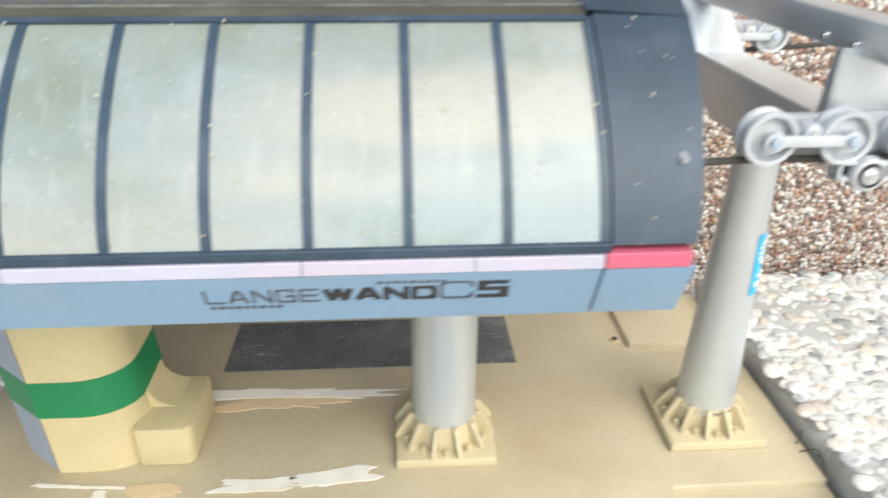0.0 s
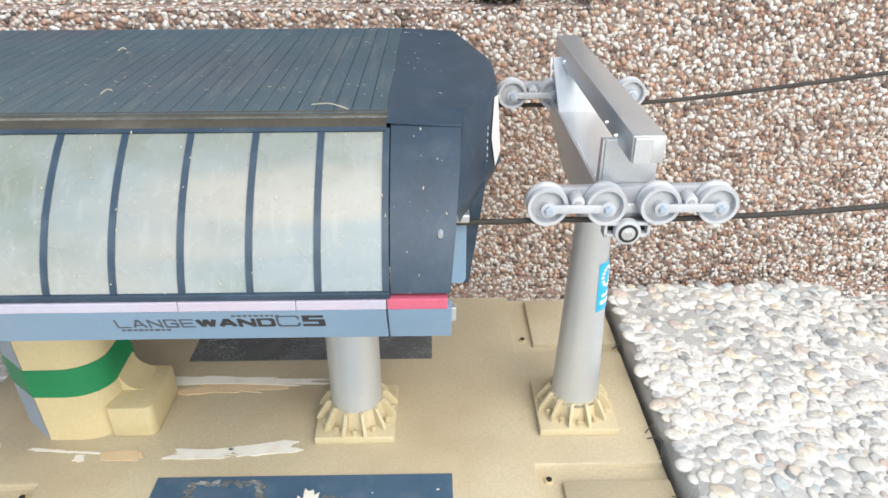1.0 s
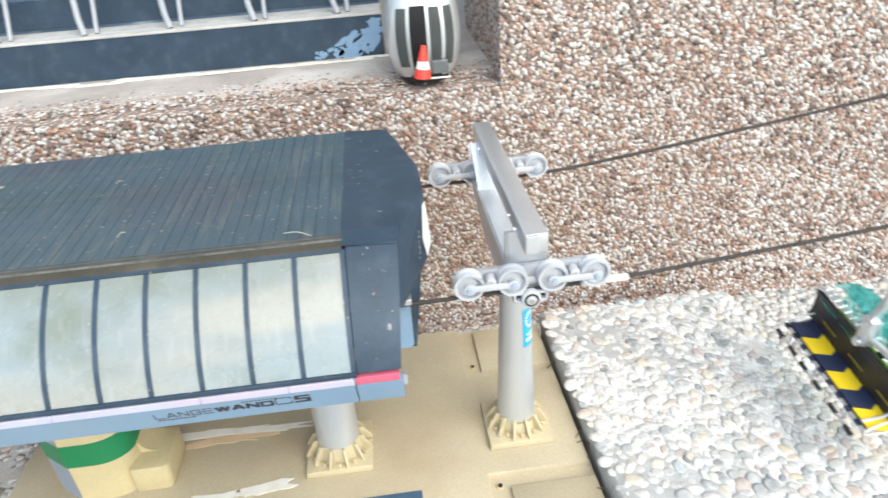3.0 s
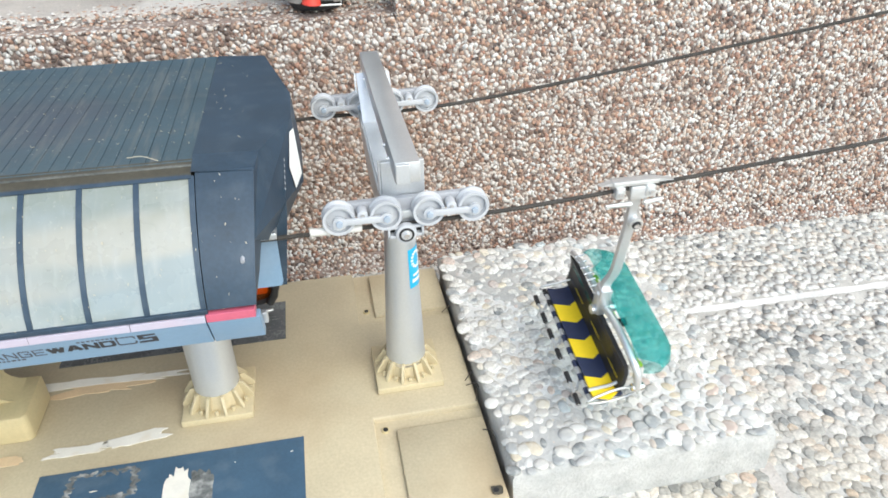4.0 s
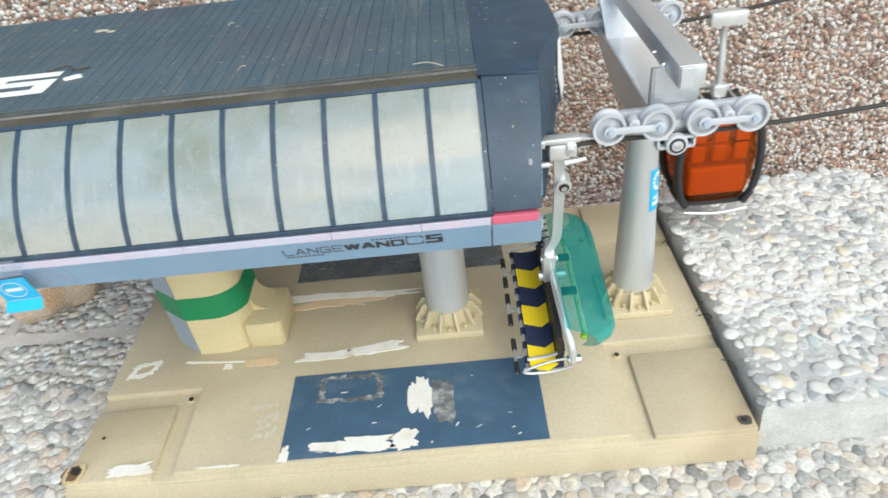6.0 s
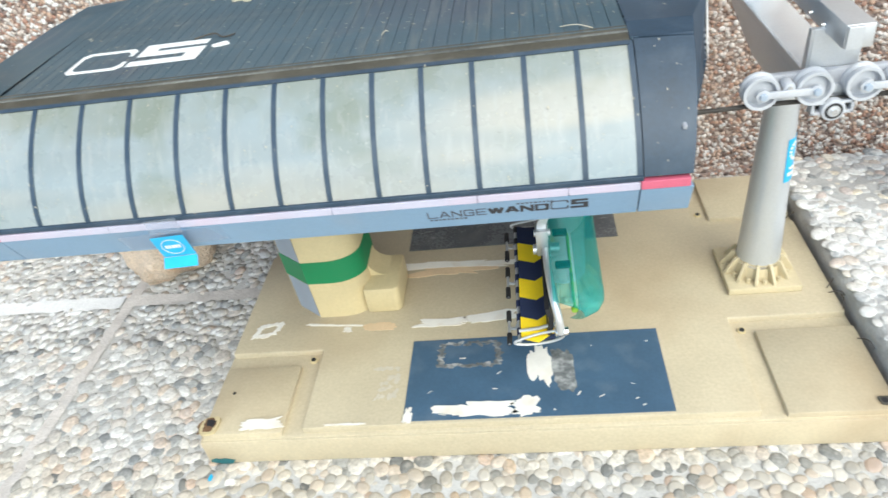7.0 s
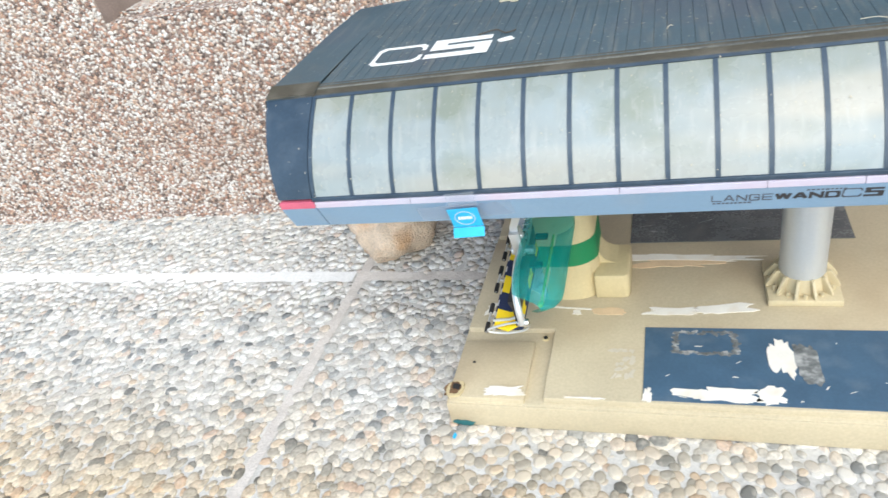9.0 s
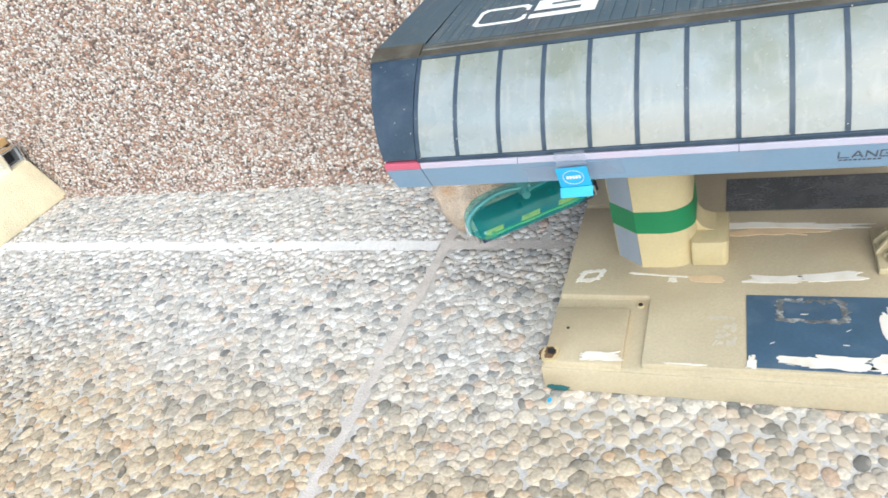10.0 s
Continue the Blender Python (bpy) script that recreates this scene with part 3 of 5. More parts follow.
scrap(-0.195, 0.0005, 0.03, 0.002, 12, ragged=0.6, turn=1)
scrap(-0.0345, 0.055, 0.017, 0.046, 13, ragged=0.45, turn=3, up=0.0007)
scrap(-0.085, 0.01, 0.055, 0.016, 14, ragged=0.45, turn=-4, up=0.0007)
scrap(-0.047, 0.0115, 0.022, 0.018, 15, ragged=0.45, turn=10, up=0.0007)
scrap(-0.1435, 0.006, 0.006, 0.017, 16, ragged=0.6, turn=-10, up=0.0007)
scrap(-0.015, 0.049, 0.019, 0.046, 17, M_SCRAPE, "scraped grey glue mark on the film", 0.25, up=0.0005)
rnd = random.Random(18)
own = bmesh.new()
for k in range(26):
    u, side = rnd.random(), k % 4
    x, y = ((-0.179 + 0.022 * u, 0.06), (-0.179 + 0.022 * u, 0.028), (-0.157, 0.028 + 0.032 * u), (-0.172 + 0.01 * u, 0.034 + 0.02 * rnd.random()))[side]
    merge(own, torn(x, y, rnd.uniform(0.003, 0.009), rnd.uniform(0.0015, 0.005), BZ + 0.00015 + 0.00002 * (k % 7), 420 + k, 0.4, rnd.uniform(0, 90), 0.0002, 12))
tagged(part("label_residue", own, M_RESIDUE), "pale glue residue of a label on the base plate", "glue mark", kind="stuff")
rnd = random.Random(77)
fr = bmesh.new()
for k in range(70):
    u = k / 70 * 4
    side, f = int(u), u - int(u)
    x, y = [(-0.12 + 0.05 * f, 0.0845), (-0.07, 0.0845 - 0.026 * f), (-0.07 - 0.05 * f, 0.0585), (-0.12, 0.0585 + 0.026 * f)][side]
    own = torn(x + rnd.uniform(-0.0015, 0.0015), y + rnd.uniform(-0.0015, 0.0015), rnd.uniform(0.003, 0.008), rnd.uniform(0.002, 0.004), BZ + 0.0008 + 0.00003 * (k % 6), 200 + k, 0.4, rnd.uniform(-40, 40), 0.0004, 12)
    merge(fr, own)
tagged(part("glue_frame", fr, M_SCRAPE), "rectangular rim of dried glue on the blue film", "glue mark", kind="stuff")


# ---- the two tubes with ribbed feet ----
def ribbed_foot(parent, x, y, r):
    h = 0.031
    plate = part("flange_plate", box(x - h, x + h, y - h, y + h, BZ, BZ + 0.007, 0.001), M_FOOT, parent, "tan plastic foot plate", smooth=40)
    part("collar", rod((x, y, BZ + 0.006), (x, y, BZ + 0.0215), r + 0.0045, r + 0.001, 40), M_FOOT, parent, "tan plastic collar", smooth=40)
    rib = bmesh.new()
    own = prism([(0.0, 0.0), (0.0125, 0.0), (0.0115, 0.004), (0.0035, 0.016), (0.0, 0.016)], "y", -0.0014, 0.0014, bevel=0.0004)
    me = bpy.data.meshes.new("rib")
    own.to_mesh(me), own.free(), rib.free()
    me.materials.append(M_FOOT)
    bolt = rod((0, 0, 0), (0, 0, 0.0045), 0.0019, n=6, bevel=0.0004)
    mb = bpy.data.meshes.new("bolt")
    bolt.to_mesh(mb), bolt.free()
    mb.materials.append(M_FOOT)
    for k in range(12):
        a = 2 * math.pi * (k + 0.5) / 12
        ob = new("rib", me)
        ob.matrix_basis = Matrix.Translation((x + (r + 0.001) * math.cos(a), y + (r + 0.001) * math.sin(a), BZ + 0.0065)) @ Matrix.Rotation(a, 4, "Z")
        attach(ob, parent)
        a += math.pi / 12
        ob = new("bolt", mb)
        ob.matrix_basis = Matrix.Translation((x + (r + 0.0085) * math.cos(a), y + (r + 0.0085) * math.sin(a), BZ + 0.0068))
        attach(ob, parent)
    return plate


PX, PY = -0.007, 0.154
pillar = thing("station_pillar", (PX, PY, BZ), "silver tube pillar on a ribbed tan foot", "pillar")
ribbed_foot(pillar, PX, PY, 0.0195)
part("tube", rod((PX, PY, BZ + 0.008), (PX, PY, 0.2265), 0.02, n=48), M_TUBE, pillar, "matt silver tube", smooth=40)

TX, TY = 0.1675, 0.159
tower = thing("lift_tower", (TX, TY, BZ), "silver cable-car tower with two wheel trains", "tower")
ribbed_foot(tower, TX, TY, 0.0175)
part("tube", rod((TX, TY, BZ + 0.018), (TX, TY, 0.262), 0.0186, 0.0105, 48), M_TUBE, tower, "tapered silver tube", smooth=40)
part("tube_ring", rod((TX, TY, BZ + 0.018), (TX, TY, BZ + 0.0205), 0.0194, 0.019, 48), M_CHROME, tower, smooth=40)
# crossarm and lifting frame
AX = 0.1625
prof = [(0.067, 0.252), (0.067, 0.265), (0.1, 0.267), (0.215, 0.269), (0.25, 0.269), (0.25, 0.258), (0.18, 0.24), (0.14, 0.24)]
part("crossarm", prism(prof, "x", AX - 0.016, AX + 0.0145, bevel=0.0008), M_ALU, tower, smooth=30)
part("upright", prism([(0.0745, 0.266), (0.0785, 0.266), (0.0785, 0.299), (0.0745, 0.299)], "x", AX - 0.015, AX + 0.0145, bevel=0.0005), M_ALU, tower)
part("upright", prism([(0.214, 0.2685), (0.2165, 0.267), (0.259, 0.2985), (0.2565, 0.3)], "x", AX - 0.015, AX + 0.0145, bevel=0.0005), M_ALU_GLEAM, tower, "slanted end sheet, sky reflection in its colour")
side = part("side_flange", prism([(0.0745, 0.266), (0.249, 0.266), (0.2535, 0.2695), (0.2605, 0.299), (0.2565, 0.299), (0.247, 0.271), (0.0815, 0.271), (0.079, 0.299), (0.0745, 0.299)], "x", AX - 0.0165, AX - 0.0153), M_ALU, tower, "folded edge of the frame")
# added sheet over the crossarm, coloured pale for the sky it mirrors
part("arm_gleam", box(AX - 0.0145, AX + 0.014, 0.08, 0.216, 0.2672, 0.2698, 0.0004), M_ALU_GLEAM, tower, "sheet on the arm, sky reflection in its colour")
part("beam", box(AX - 0.0085, AX + 0.008, 0.048, 0.283, 0.296, 0.3105, 0.0008), M_ALU, tower, smooth=30)
for y in (0.078, 0.1, 0.24):
    part("screw", rod((AX - 0.0085, y, 0.3), (AX - 0.0102, y, 0.3), 0.0016, 0.0012, 10), M_CHROME, side)
part("beam_cap", box(AX - 0.008, AX + 0.001, 0.0455, 0.0478, 0.2965, 0.31, 0.0004), M_ALU, tower)


def wheel_train(y, up):
    """Four wheels on two rockers under one bar."""
    def lifted(name, own, *rest, **more):
        own.transform(Matrix.Translation((0, 0, up)))
        return part(name, own, *rest, **more)

    xs = (0.1165, 0.148, 0.177, 0.208)
    tr = lifted("train_bar", prism([(0.106, 0.2665), (0.112, 0.2725), (0.211, 0.2735), (0.217, 0.2675), (0.209, 0.264), (0.17, 0.2595), (0.148, 0.2595), (0.115, 0.2635)], "y", y + 0.0045, y + 0.0095, bevel=0.0007), M_BAR, tower, "pale grey wheel train", smooth=30)
    for i, x in enumerate(xs):
        z = 0.2655
        w = bmesh.new()
        own = loft([[(x + r * math.cos(a), yy, z + r * math.sin(a)) for a in [2 * math.pi * k / 28 for k in range(28)]]
                    for r, yy in ((0.004, y - 0.0025), (0.0084, y - 0.0012), (0.009, y - 0.0052), (0.0108, y - 0.0055), (0.0112, y - 0.0045), (0.0112, y - 0.0025), (0.0095, y - 0.001), (0.0095, y + 0.001), (0.0112, y + 0.0025), (0.0112, y + 0.0045), (0.0085, y + 0.005))], w)
        lifted("wheel", own, M_WHEEL, tr, smooth=35)
        lifted("hub", rod((x, y - 0.0045, z), (x, y - 0.0105, z), 0.0027, 0.0024, 6, bevel=0.0003), M_BOLT, tr)
    for a, b in ((0, 1), (2, 3)):
        own = box(xs[a], xs[b], y - 0.0085, y - 0.0062, 0.2632, 0.2678, 0.0006)
        for k in (a, b):
            rod((xs[k], y - 0.0086, 0.2655), (xs[k], y - 0.006, 0.2655), 0.0042, n=20, bm=own)
        lifted("rocker", own, M_WHEEL, tr, smooth=40)
        mid = (xs[a] + xs[b]) / 2
        lifted("rocker_pin", rod((mid, y + 0.003, 0.2685), (mid, y - 0.0065, 0.2685), 0.0035, n=16, bevel=0.0006), M_WHEEL, tr, smooth=40)
        lifted("pin_screw", rod((mid, y - 0.0065, 0.2685), (mid, y - 0.0075, 0.2685), 0.0016, n=10), M_CHROME, tr)
    # guide roller and bracket below
    own = box(0.1485, 0.1735, y - 0.004, y + 0.004, 0.2465, 0.2485, 0.0004)
    box(0.1485, 0.1735, y - 0.004, y + 0.004, 0.2535, 0.2555, 0.0004, bm=own)
    box(0.1485, 0.15, y - 0.004, y + 0.004, 0.247, 0.255, bm=own)
    box(0.172, 0.1735, y - 0.004, y + 0.004, 0.247, 0.255, bm=own)
    lifted("bracket", own, M_WHEEL, tr)
    lifted("guide_roller", rod((0.161, y - 0.0062, 0.25), (0.161, y - 0.001, 0.25), 0.0072, 0.0076, 24, bevel=0.001), M_WHEEL, tr, smooth=40)
    lifted("roller_groove", rod((0.161, y - 0.0064, 0.25), (0.161, y - 0.0066, 0.25), 0.0054, n=20), M_BLACK, tr)
    lifted("roller_hub", rod((0.161, y - 0.0064, 0.25), (0.161, y - 0.0069, 0.25), 0.0038, n=16), M_ALU, tr)
    # black sheet standing in for the shade inside the bracket
    lifted("bracket_shade", box(0.15, 0.172, y + 0.001, y + 0.003, 0.2485, 0.2535), M_BLACK, tr)
    lifted("roller_screw", rod((0.161, y - 0.0065, 0.25), (0.161, y - 0.0085, 0.25), 0.002, n=6), M_CHROME, tr)


ROPE_F, ROPE_R = 0.064, 0.25
wheel_train(ROPE_F, 0.0015)
wheel_train(ROPE_R, 0.0085)


def patch_on_tube(cx, cy, r0, a0, a1, z0, z1, mat, parent, name, lift, slope=0.0, label=""):
    own = bmesh.new()
    n = 10
    rows = []
    for z, r in ((z0, r0 + slope * z0), (z1, r0 + slope * z1)):
        rows.append([[own.verts.new((cx + (r + d) * math.cos(a0 + (a1 - a0) * k / n), cy + (r + d) * math.sin(a0 + (a1 - a0) * k / n), z)) for k in range(n + 1)] for d in (lift, lift + 0.0003)])
    for k in range(n):
        own.faces.new((rows[0][1][k], rows[0][1][k + 1], rows[1][1][k + 1], rows[1][1][k]))
        own.faces.new((rows[0][0][k], rows[1][0][k], rows[1][0][k + 1], rows[0][0][k + 1]))
        own.faces.new((rows[1][0][k], rows[1][1][k], rows[1][1][k + 1], rows[1][0][k + 1]))
        own.faces.new((rows[0][0][k], rows[0][0][k + 1], rows[0][1][k + 1], rows[0][1][k]))
    for k in (0, n):
        own.faces.new((rows[0][0][k], rows[0][1][k], rows[1][1][k], rows[1][0][k]))
    return part(name, own, mat, parent, label)


SL = (0.0105 - 0.0186) / (0.262 - BZ - 0.018)
R0 = 0.0186 - SL * (BZ + 0.018)
decal = patch_on_tube(TX, TY, R0, radians(-70), radians(2), 0.142, 0.181, M_CYAN, tower, "decal", 0.0002, SL, "cyan sticker with white marks")
for z, a0, a1, h in ((0.149, -60, -20, 0.003), (0.1545, -56, -18, 0.002)):
    patch_on_tube(TX, TY, R0, radians(a0), radians(a1), z - h / 2, z + h / 2, M_WHITE, decal, "print", 0.0006, SL)
for k in range(14):
    a = 2 * math.pi * k / 14
    aa, zz = radians(-36) + 0.36 * math.cos(a), 0.1695 + 0.0075 * math.sin(a)
    patch_on_tube(TX, TY, R0, aa - 0.09, aa + 0.09, zz - 0.0009, zz + 0.0009, M_WHITE, decal, "print", 0.0006, SL)


# ---- the ropes ----
def rope(y, z, rise, label):
    pts = curve_points([(-0.2, y, z - 0.001), (0.06, y, z - 0.001), (0.1165, y, z), (0.161, y, z - 0.0002), (0.208, y, z + 0.0006), (0.3, y, z + rise * 0.075), (0.6, y, z + rise * 0.4), (1.2, y, z + rise * 1.1), (2.2, y, z + rise * 2.6)], 8)
    return tagged(part("cable", tube(pts, 0.00165, 8), M_ROPE, smooth=60), label, "cable", group="cables over the tower")


rope(ROPE_F, 0.2572, 0.085, "dark twisted steel cable running over the wheels")
rope(ROPE_R, 0.2645, 0.125, "dark twisted steel cable running over the wheels")

# ---- the station ----
X0, X1, W0, W1 = -0.412, 0.0618, -0.381, 0.0335
YC = 0.157
ZB, ZS, ZW, ZT, ZR = 0.224, 0.2475, 0.2545, 0.3155, 0.3205
station = thing("lift_station", ((X0 + X1) / 2, YC, ZB), "model cable-car station with navy roof and hazy curved windows", "model station")


def skin(t, out=0.0):
    """The curved front, from the sill (t = 0) to the brow (t = 1): y, z."""
    y = -0.004 + 0.0505 * (0.3 * t + 0.7 * max(t, 0.0) ** 1.8)
    z = ZW + (ZT - ZW) * (1.12 * t - 0.12 * t ** 2)
    ny, nz = -math.cos(radians(12 + 38 * t)), math.sin(radians(12 + 38 * t))
    return y + ny * out, z + nz * out


def front_sheet(x0, x1, t0, t1, lo, hi, n=8):
    """A piece of the curved front with thickness."""
    ts = [t0 + (t1 - t0) * k / n for k in range(n + 1)]
    return prism([skin(t, hi) for t in ts] + [skin(t, lo) for t in ts[::-1]], "x", x0, x1)


# thirteen panes, not quite even
CUTS = (W0, -0.3485, -0.3145, -0.281, -0.248, -0.2155, -0.1835, -0.152, -0.121, -0.0905, -0.0595, -0.0285, 0.0025, W1)
for a, b in zip(CUTS, CUTS[1:]):
    part("window_pane", front_sheet(a + 0.0016, b - 0.0016, 0.0, 1.0, -0.0015, 0.0006), M_PANE, station, smooth=30)
mull = None
for x in CUTS:
    if mull is None:
        ob = part("mullion", front_sheet(-0.0016, 0.0016, -0.02, 1.0, -0.002, 0.0012), M_NAVY, station, smooth=30)
        mull = ob.data
    else:
        ob = attach(new("mullion", mull), station)
    ob.matrix_basis = Matrix.Translation((x, 0, 0))
for x0, x1 in ((-0.424, W0 - 0.0022), (W1 + 0.0022, 0.0695)):
    own = front_sheet(x0, x1, 0.0, 1.02, -0.003, 0.0014)
    for v in own.verts:
        f = 1 - min(1, (v.co.z - ZW) / (ZT - ZW))
        v.co.x += (0.012 if v.co.x < -0.42 else -0.0065 if v.co.x > 0.06 else 0) * f
    part("end_panel", own, M_NAVY, station, "scratched navy front panel", smooth=30)
part("sill", box(W0 - 0.002, W1 + 0.002, -0.0062, 0.002, ZW - 0.0022, ZW + 0.0012, 0.0006), M_NAVY, station)
part("screw", rod((0.0588, 0.012, 0.281), (0.0588, 0.0042, 0.279), 0.0013, n=6), M_BAR, station)

# lilac strip and light blue band, in lengths with seams
cuts = [W0, -0.302, -0.152, -0.062, -0.008, W1]
for a, b in zip(cuts, cuts[1:]):
    part("strip", prism([(-0.0068, ZS - 0.0005), (-0.0068, ZW - 0.0026), (0.002, ZW - 0.0022), (0.002, ZS - 0.0005)], "x", a + 0.0001, b - 0.0001, bevel=0.0004), M_LILAC, station, "faded lilac strip")
part("band", prism([(-0.0064, ZS - 0.0008), (0.0015, ZS - 0.0008), (0.012, ZB), (0.004, ZB), ], "x", W0 + 0.0004, W1 - 0.0004, bevel=0.0004), M_BAND, station, "light blue lower band")
for a, b, end in ((X0, W0 - 0.0004, -1), (W1 + 0.0004, X1, 1)):
    part("red_strip", prism([(-0.0068, ZS - 0.0005), (-0.0068, ZW - 0.002), (0.002, ZW - 0.0016), (0.002, ZS - 0.0005)], "x", a, b, bevel=0.0004), M_RED, station, "faded red strip")
    part("band_end", prism([(-0.0064, ZS - 0.0008), (0.0015, ZS - 0.0008), (0.012, ZB), (0.004, ZB)], "x", a, b + (0.002 if end > 0 else 0), bevel=0.0004), M_BAND, station)

# roof: brow, boards, end caps
brow = [skin(1.0, 0.0014), (0.0475, ZT + 0.0022), (0.06, ZR + 0.0003), (0.06, ZR - 0.006), skin(1.0, -0.004)]
part("brow", prism(brow, "x", -0.41, W1), M_BROW, station, "faded brown strip over the windows")
part("brow", prism([(0.0463, ZT + 0.0036), (0.06, ZR + 0.0024), (0.06, ZR - 0.001), (0.0463, ZT)], "x", -0.4245, W0 - 0.0002), M_BROW, station, "faded brown strip over the windows")
part("head_rail", front_sheet(W0, W1, 0.98, 1.005, -0.002, 0.0017), M_NAVY, station)
YB = 2 * YC - 0.046
nb = 46
bw = (W1 - W0) / nb
board = None
for k in range(nb):
    if board is None:
        ob = part("roof_board", box(0.0001, bw - 0.0001, 0.0575, YB - 0.004, ZR - 0.003, ZR, 0.00025), M_ROOF, station)
        board = ob.data
    else:
        ob = attach(new("roof_board", board), station)
    ob.matrix_basis = Matrix.Translation((W0 + bw * k, 0, 0))
part("roof_deck", box(W0, W1, 0.053, YB - 0.006, ZR - 0.012, ZR - 0.0009), M_GROOVE, station, "pale dust in the grooves")
part("rear_brow", prism([(YB - 0.004, ZR - 0.0005), (YB + 0.006, ZT - 0.001), (YB + 0.004, ZT - 0.008), (YB - 0.012, ZR - 0.008)], "x", W0, W1), M_BROW, station)


def mesh_of(points, faces):
    own = bmesh.new()
    v = [own.verts.new(p) for p in points]
    for f in faces:
        own.faces.new([v[i] for i in f])
    return own


def end_cap(sign, xin, xout, xnose, yn0, yn1):
    """Folded navy end of the roof with its slanted nose faces."""
    p = [(xin, 0.0465, ZT + 0.003), (0.0696 if sign > 0 else xout, 0.0452, ZT + 0.001), (xin, 0.064, ZR + 0.0012), (xout + 0.001 * sign, 0.064, ZR),
         (xnose, yn0, ZR - 0.001), (xnose, yn1, ZR - 0.001), (xout, YB, ZT + 0.002), (xin, YB, ZR - 0.001)]
    q = [(0.0662, 0.0132, 0.287) if sign > 0 else (xout + 0.0135, 0.0015, ZW - 0.001), (xnose + 0.003 * sign, yn0 - 0.006, 0.273), (xnose - 0.02 * sign, yn0 - 0.022, ZB + 0.012),
         (xout - (0.0075 if sign > 0 else -0.0135), 2 * YC - 0.0015, ZW - 0.001), (xnose + 0.003 * sign, yn1 + 0.006, 0.273), (xnose - 0.02 * sign, yn1 + 0.022, ZB + 0.012)]
    faces = [(0, 1, 3, 2), (2, 3, 4, 5, 6, 7), (1, 8, 9, 4, 3), (8, 10, 9), (4, 9, 12, 5), (9, 10, 13, 12), (5, 12, 11, 6), (12, 13, 11)]
    return mesh_of(p + q, faces)


cap_r = part("roof_end", end_cap(1, W1, 0.0715, 0.0925, 0.118, 0.165), M_NAVY, station, "folded navy roof end")
cap_l = part("roof_end", end_cap(-1, W0, -0.4255, -0.4275, 0.1, 0.2), M_ROOF, station, "folded navy roof end")
# white label and light blue guide plate on the nose
CD, CE, C1, C0 = [Vector(p) for p in ((0.0725, 0.064, ZR), (0.0925, 0.118, ZR - 0.001), (0.0955, 0.112, 0.273), (0.07, 0.018, 0.289))]


def on_nose(u, v):
    p = (CE.lerp(CD, u)).lerp(C1.lerp(C0, u), v)
    return p + (CD - CE).cross(C1 - CE).normalized() * (-0.0009 if (CD - CE).cross(C1 - CE).x < 0 else 0.0009)


own = mesh_of([on_nose(*q) for q in ((0.03, 0.16), (0.03, 0.86), (0.22, 0.97), (0.3, 0.6), (0.16, 0.16))], [(0, 1, 2, 3, 4)])
part("nose_label", own, M_WHITE, station, "white label")
for k in range(6):
    p, q = on_nose(0.4 + 0.012 * k, 0.42 + 0.075 * k), on_nose(0.404 + 0.012 * k, 0.46 + 0.075 * k)
    part("nose_print", rod(p, q, 0.0002, n=6), M_WHEEL, station)
for y0, y1 in ((0.0685, 0.0712), (2 * YC - 0.0712, 2 * YC - 0.0685)):
    part("guide_plate", prism([(0.05, 0.2605), (0.0722, 0.2605), (0.0728, 0.2712), (0.05, 0.2712)], "y", y0, y1, bevel=0.0004), M_BAND, station, "light blue guide plate")
    part("guide_plate", prism([(0.05, 0.2145), (0.0722, 0.2145), (0.0738, 0.2175), (0.0738, 0.2575), (0.05, 0.2575)], "y", y0, y1, bevel=0.0004), M_BAND, station, "light blue guide plate")
    part("nose_fin", prism([(0.045, 0.213), (0.0757, 0.213), (0.083, 0.268), (0.0845, 0.288), (0.045, 0.288)], "y", y0 + 0.003, y1 + 0.0025), M_NAVY, station)
rows = []
own = bmesh.new()
for k in range(9):
    y, z = skin(1.02 * k / 8, -0.001)
    xe = 0.0691 - 0.0065 * (1 - min(1, (z - ZW) / (ZT - ZW)))
    rows.append([own.verts.new(p) for p in ((xe, y, z), (xe + 0.0012, 0.5 * y + 0.034, z - 0.001), (xe + 0.0014, 0.067, z - 0.001))])
for a, b in zip(rows, rows[1:]):
    for i in range(2):
        own.faces.new((a[i], a[i + 1], b[i + 1], b[i]))
part("end_return", own, M_NAVY, station)
part("latch", box(X1 + 0.0008, X1 + 0.0045, 0.01, 0.014, 0.2285, 0.2365, 0.0006), M_ALU, station, "small metal latch")
# underside, rear skin
part("underside", box(X0 + 0.012, X1 - 0.004, 0.03, 2 * YC - 0.03, 0.2485, 0.2535), M_NAVY, station)
rear = [(2 * YC - y, z) for y, z in [skin(k / 8, 0.0006) for k in range(9)]]
rear_in = [(2 * YC - y, z) for y, z in [skin(k / 8, -0.002) for k in range(9)]]
part("rear_window", prism(rear + rear_in[::-1], "x", W0, W1), M_PANE, station, smooth=30)
part("rear_band", prism([(2 * YC + 0.006, ZW), (2 * YC - 0.002, ZW), (2 * YC - 0.01, ZB), (2 * YC - 0.004, ZB)], "x", X0, X1), M_BAND, station)
part("carriage_rail", box(-0.33, 0.075, 0.06, 0.072, 0.2575, 0.2625, 0.001), M_ALU, station, "inner running rail")

# lettering on the band and on the roof

def on_band(x, z, up):
    return Matrix.Translation((x, -0.0066 + (ZS - z) * 0.445 - up, z)) @ Matrix.Rotation(radians(90 + 24), 4, "X")


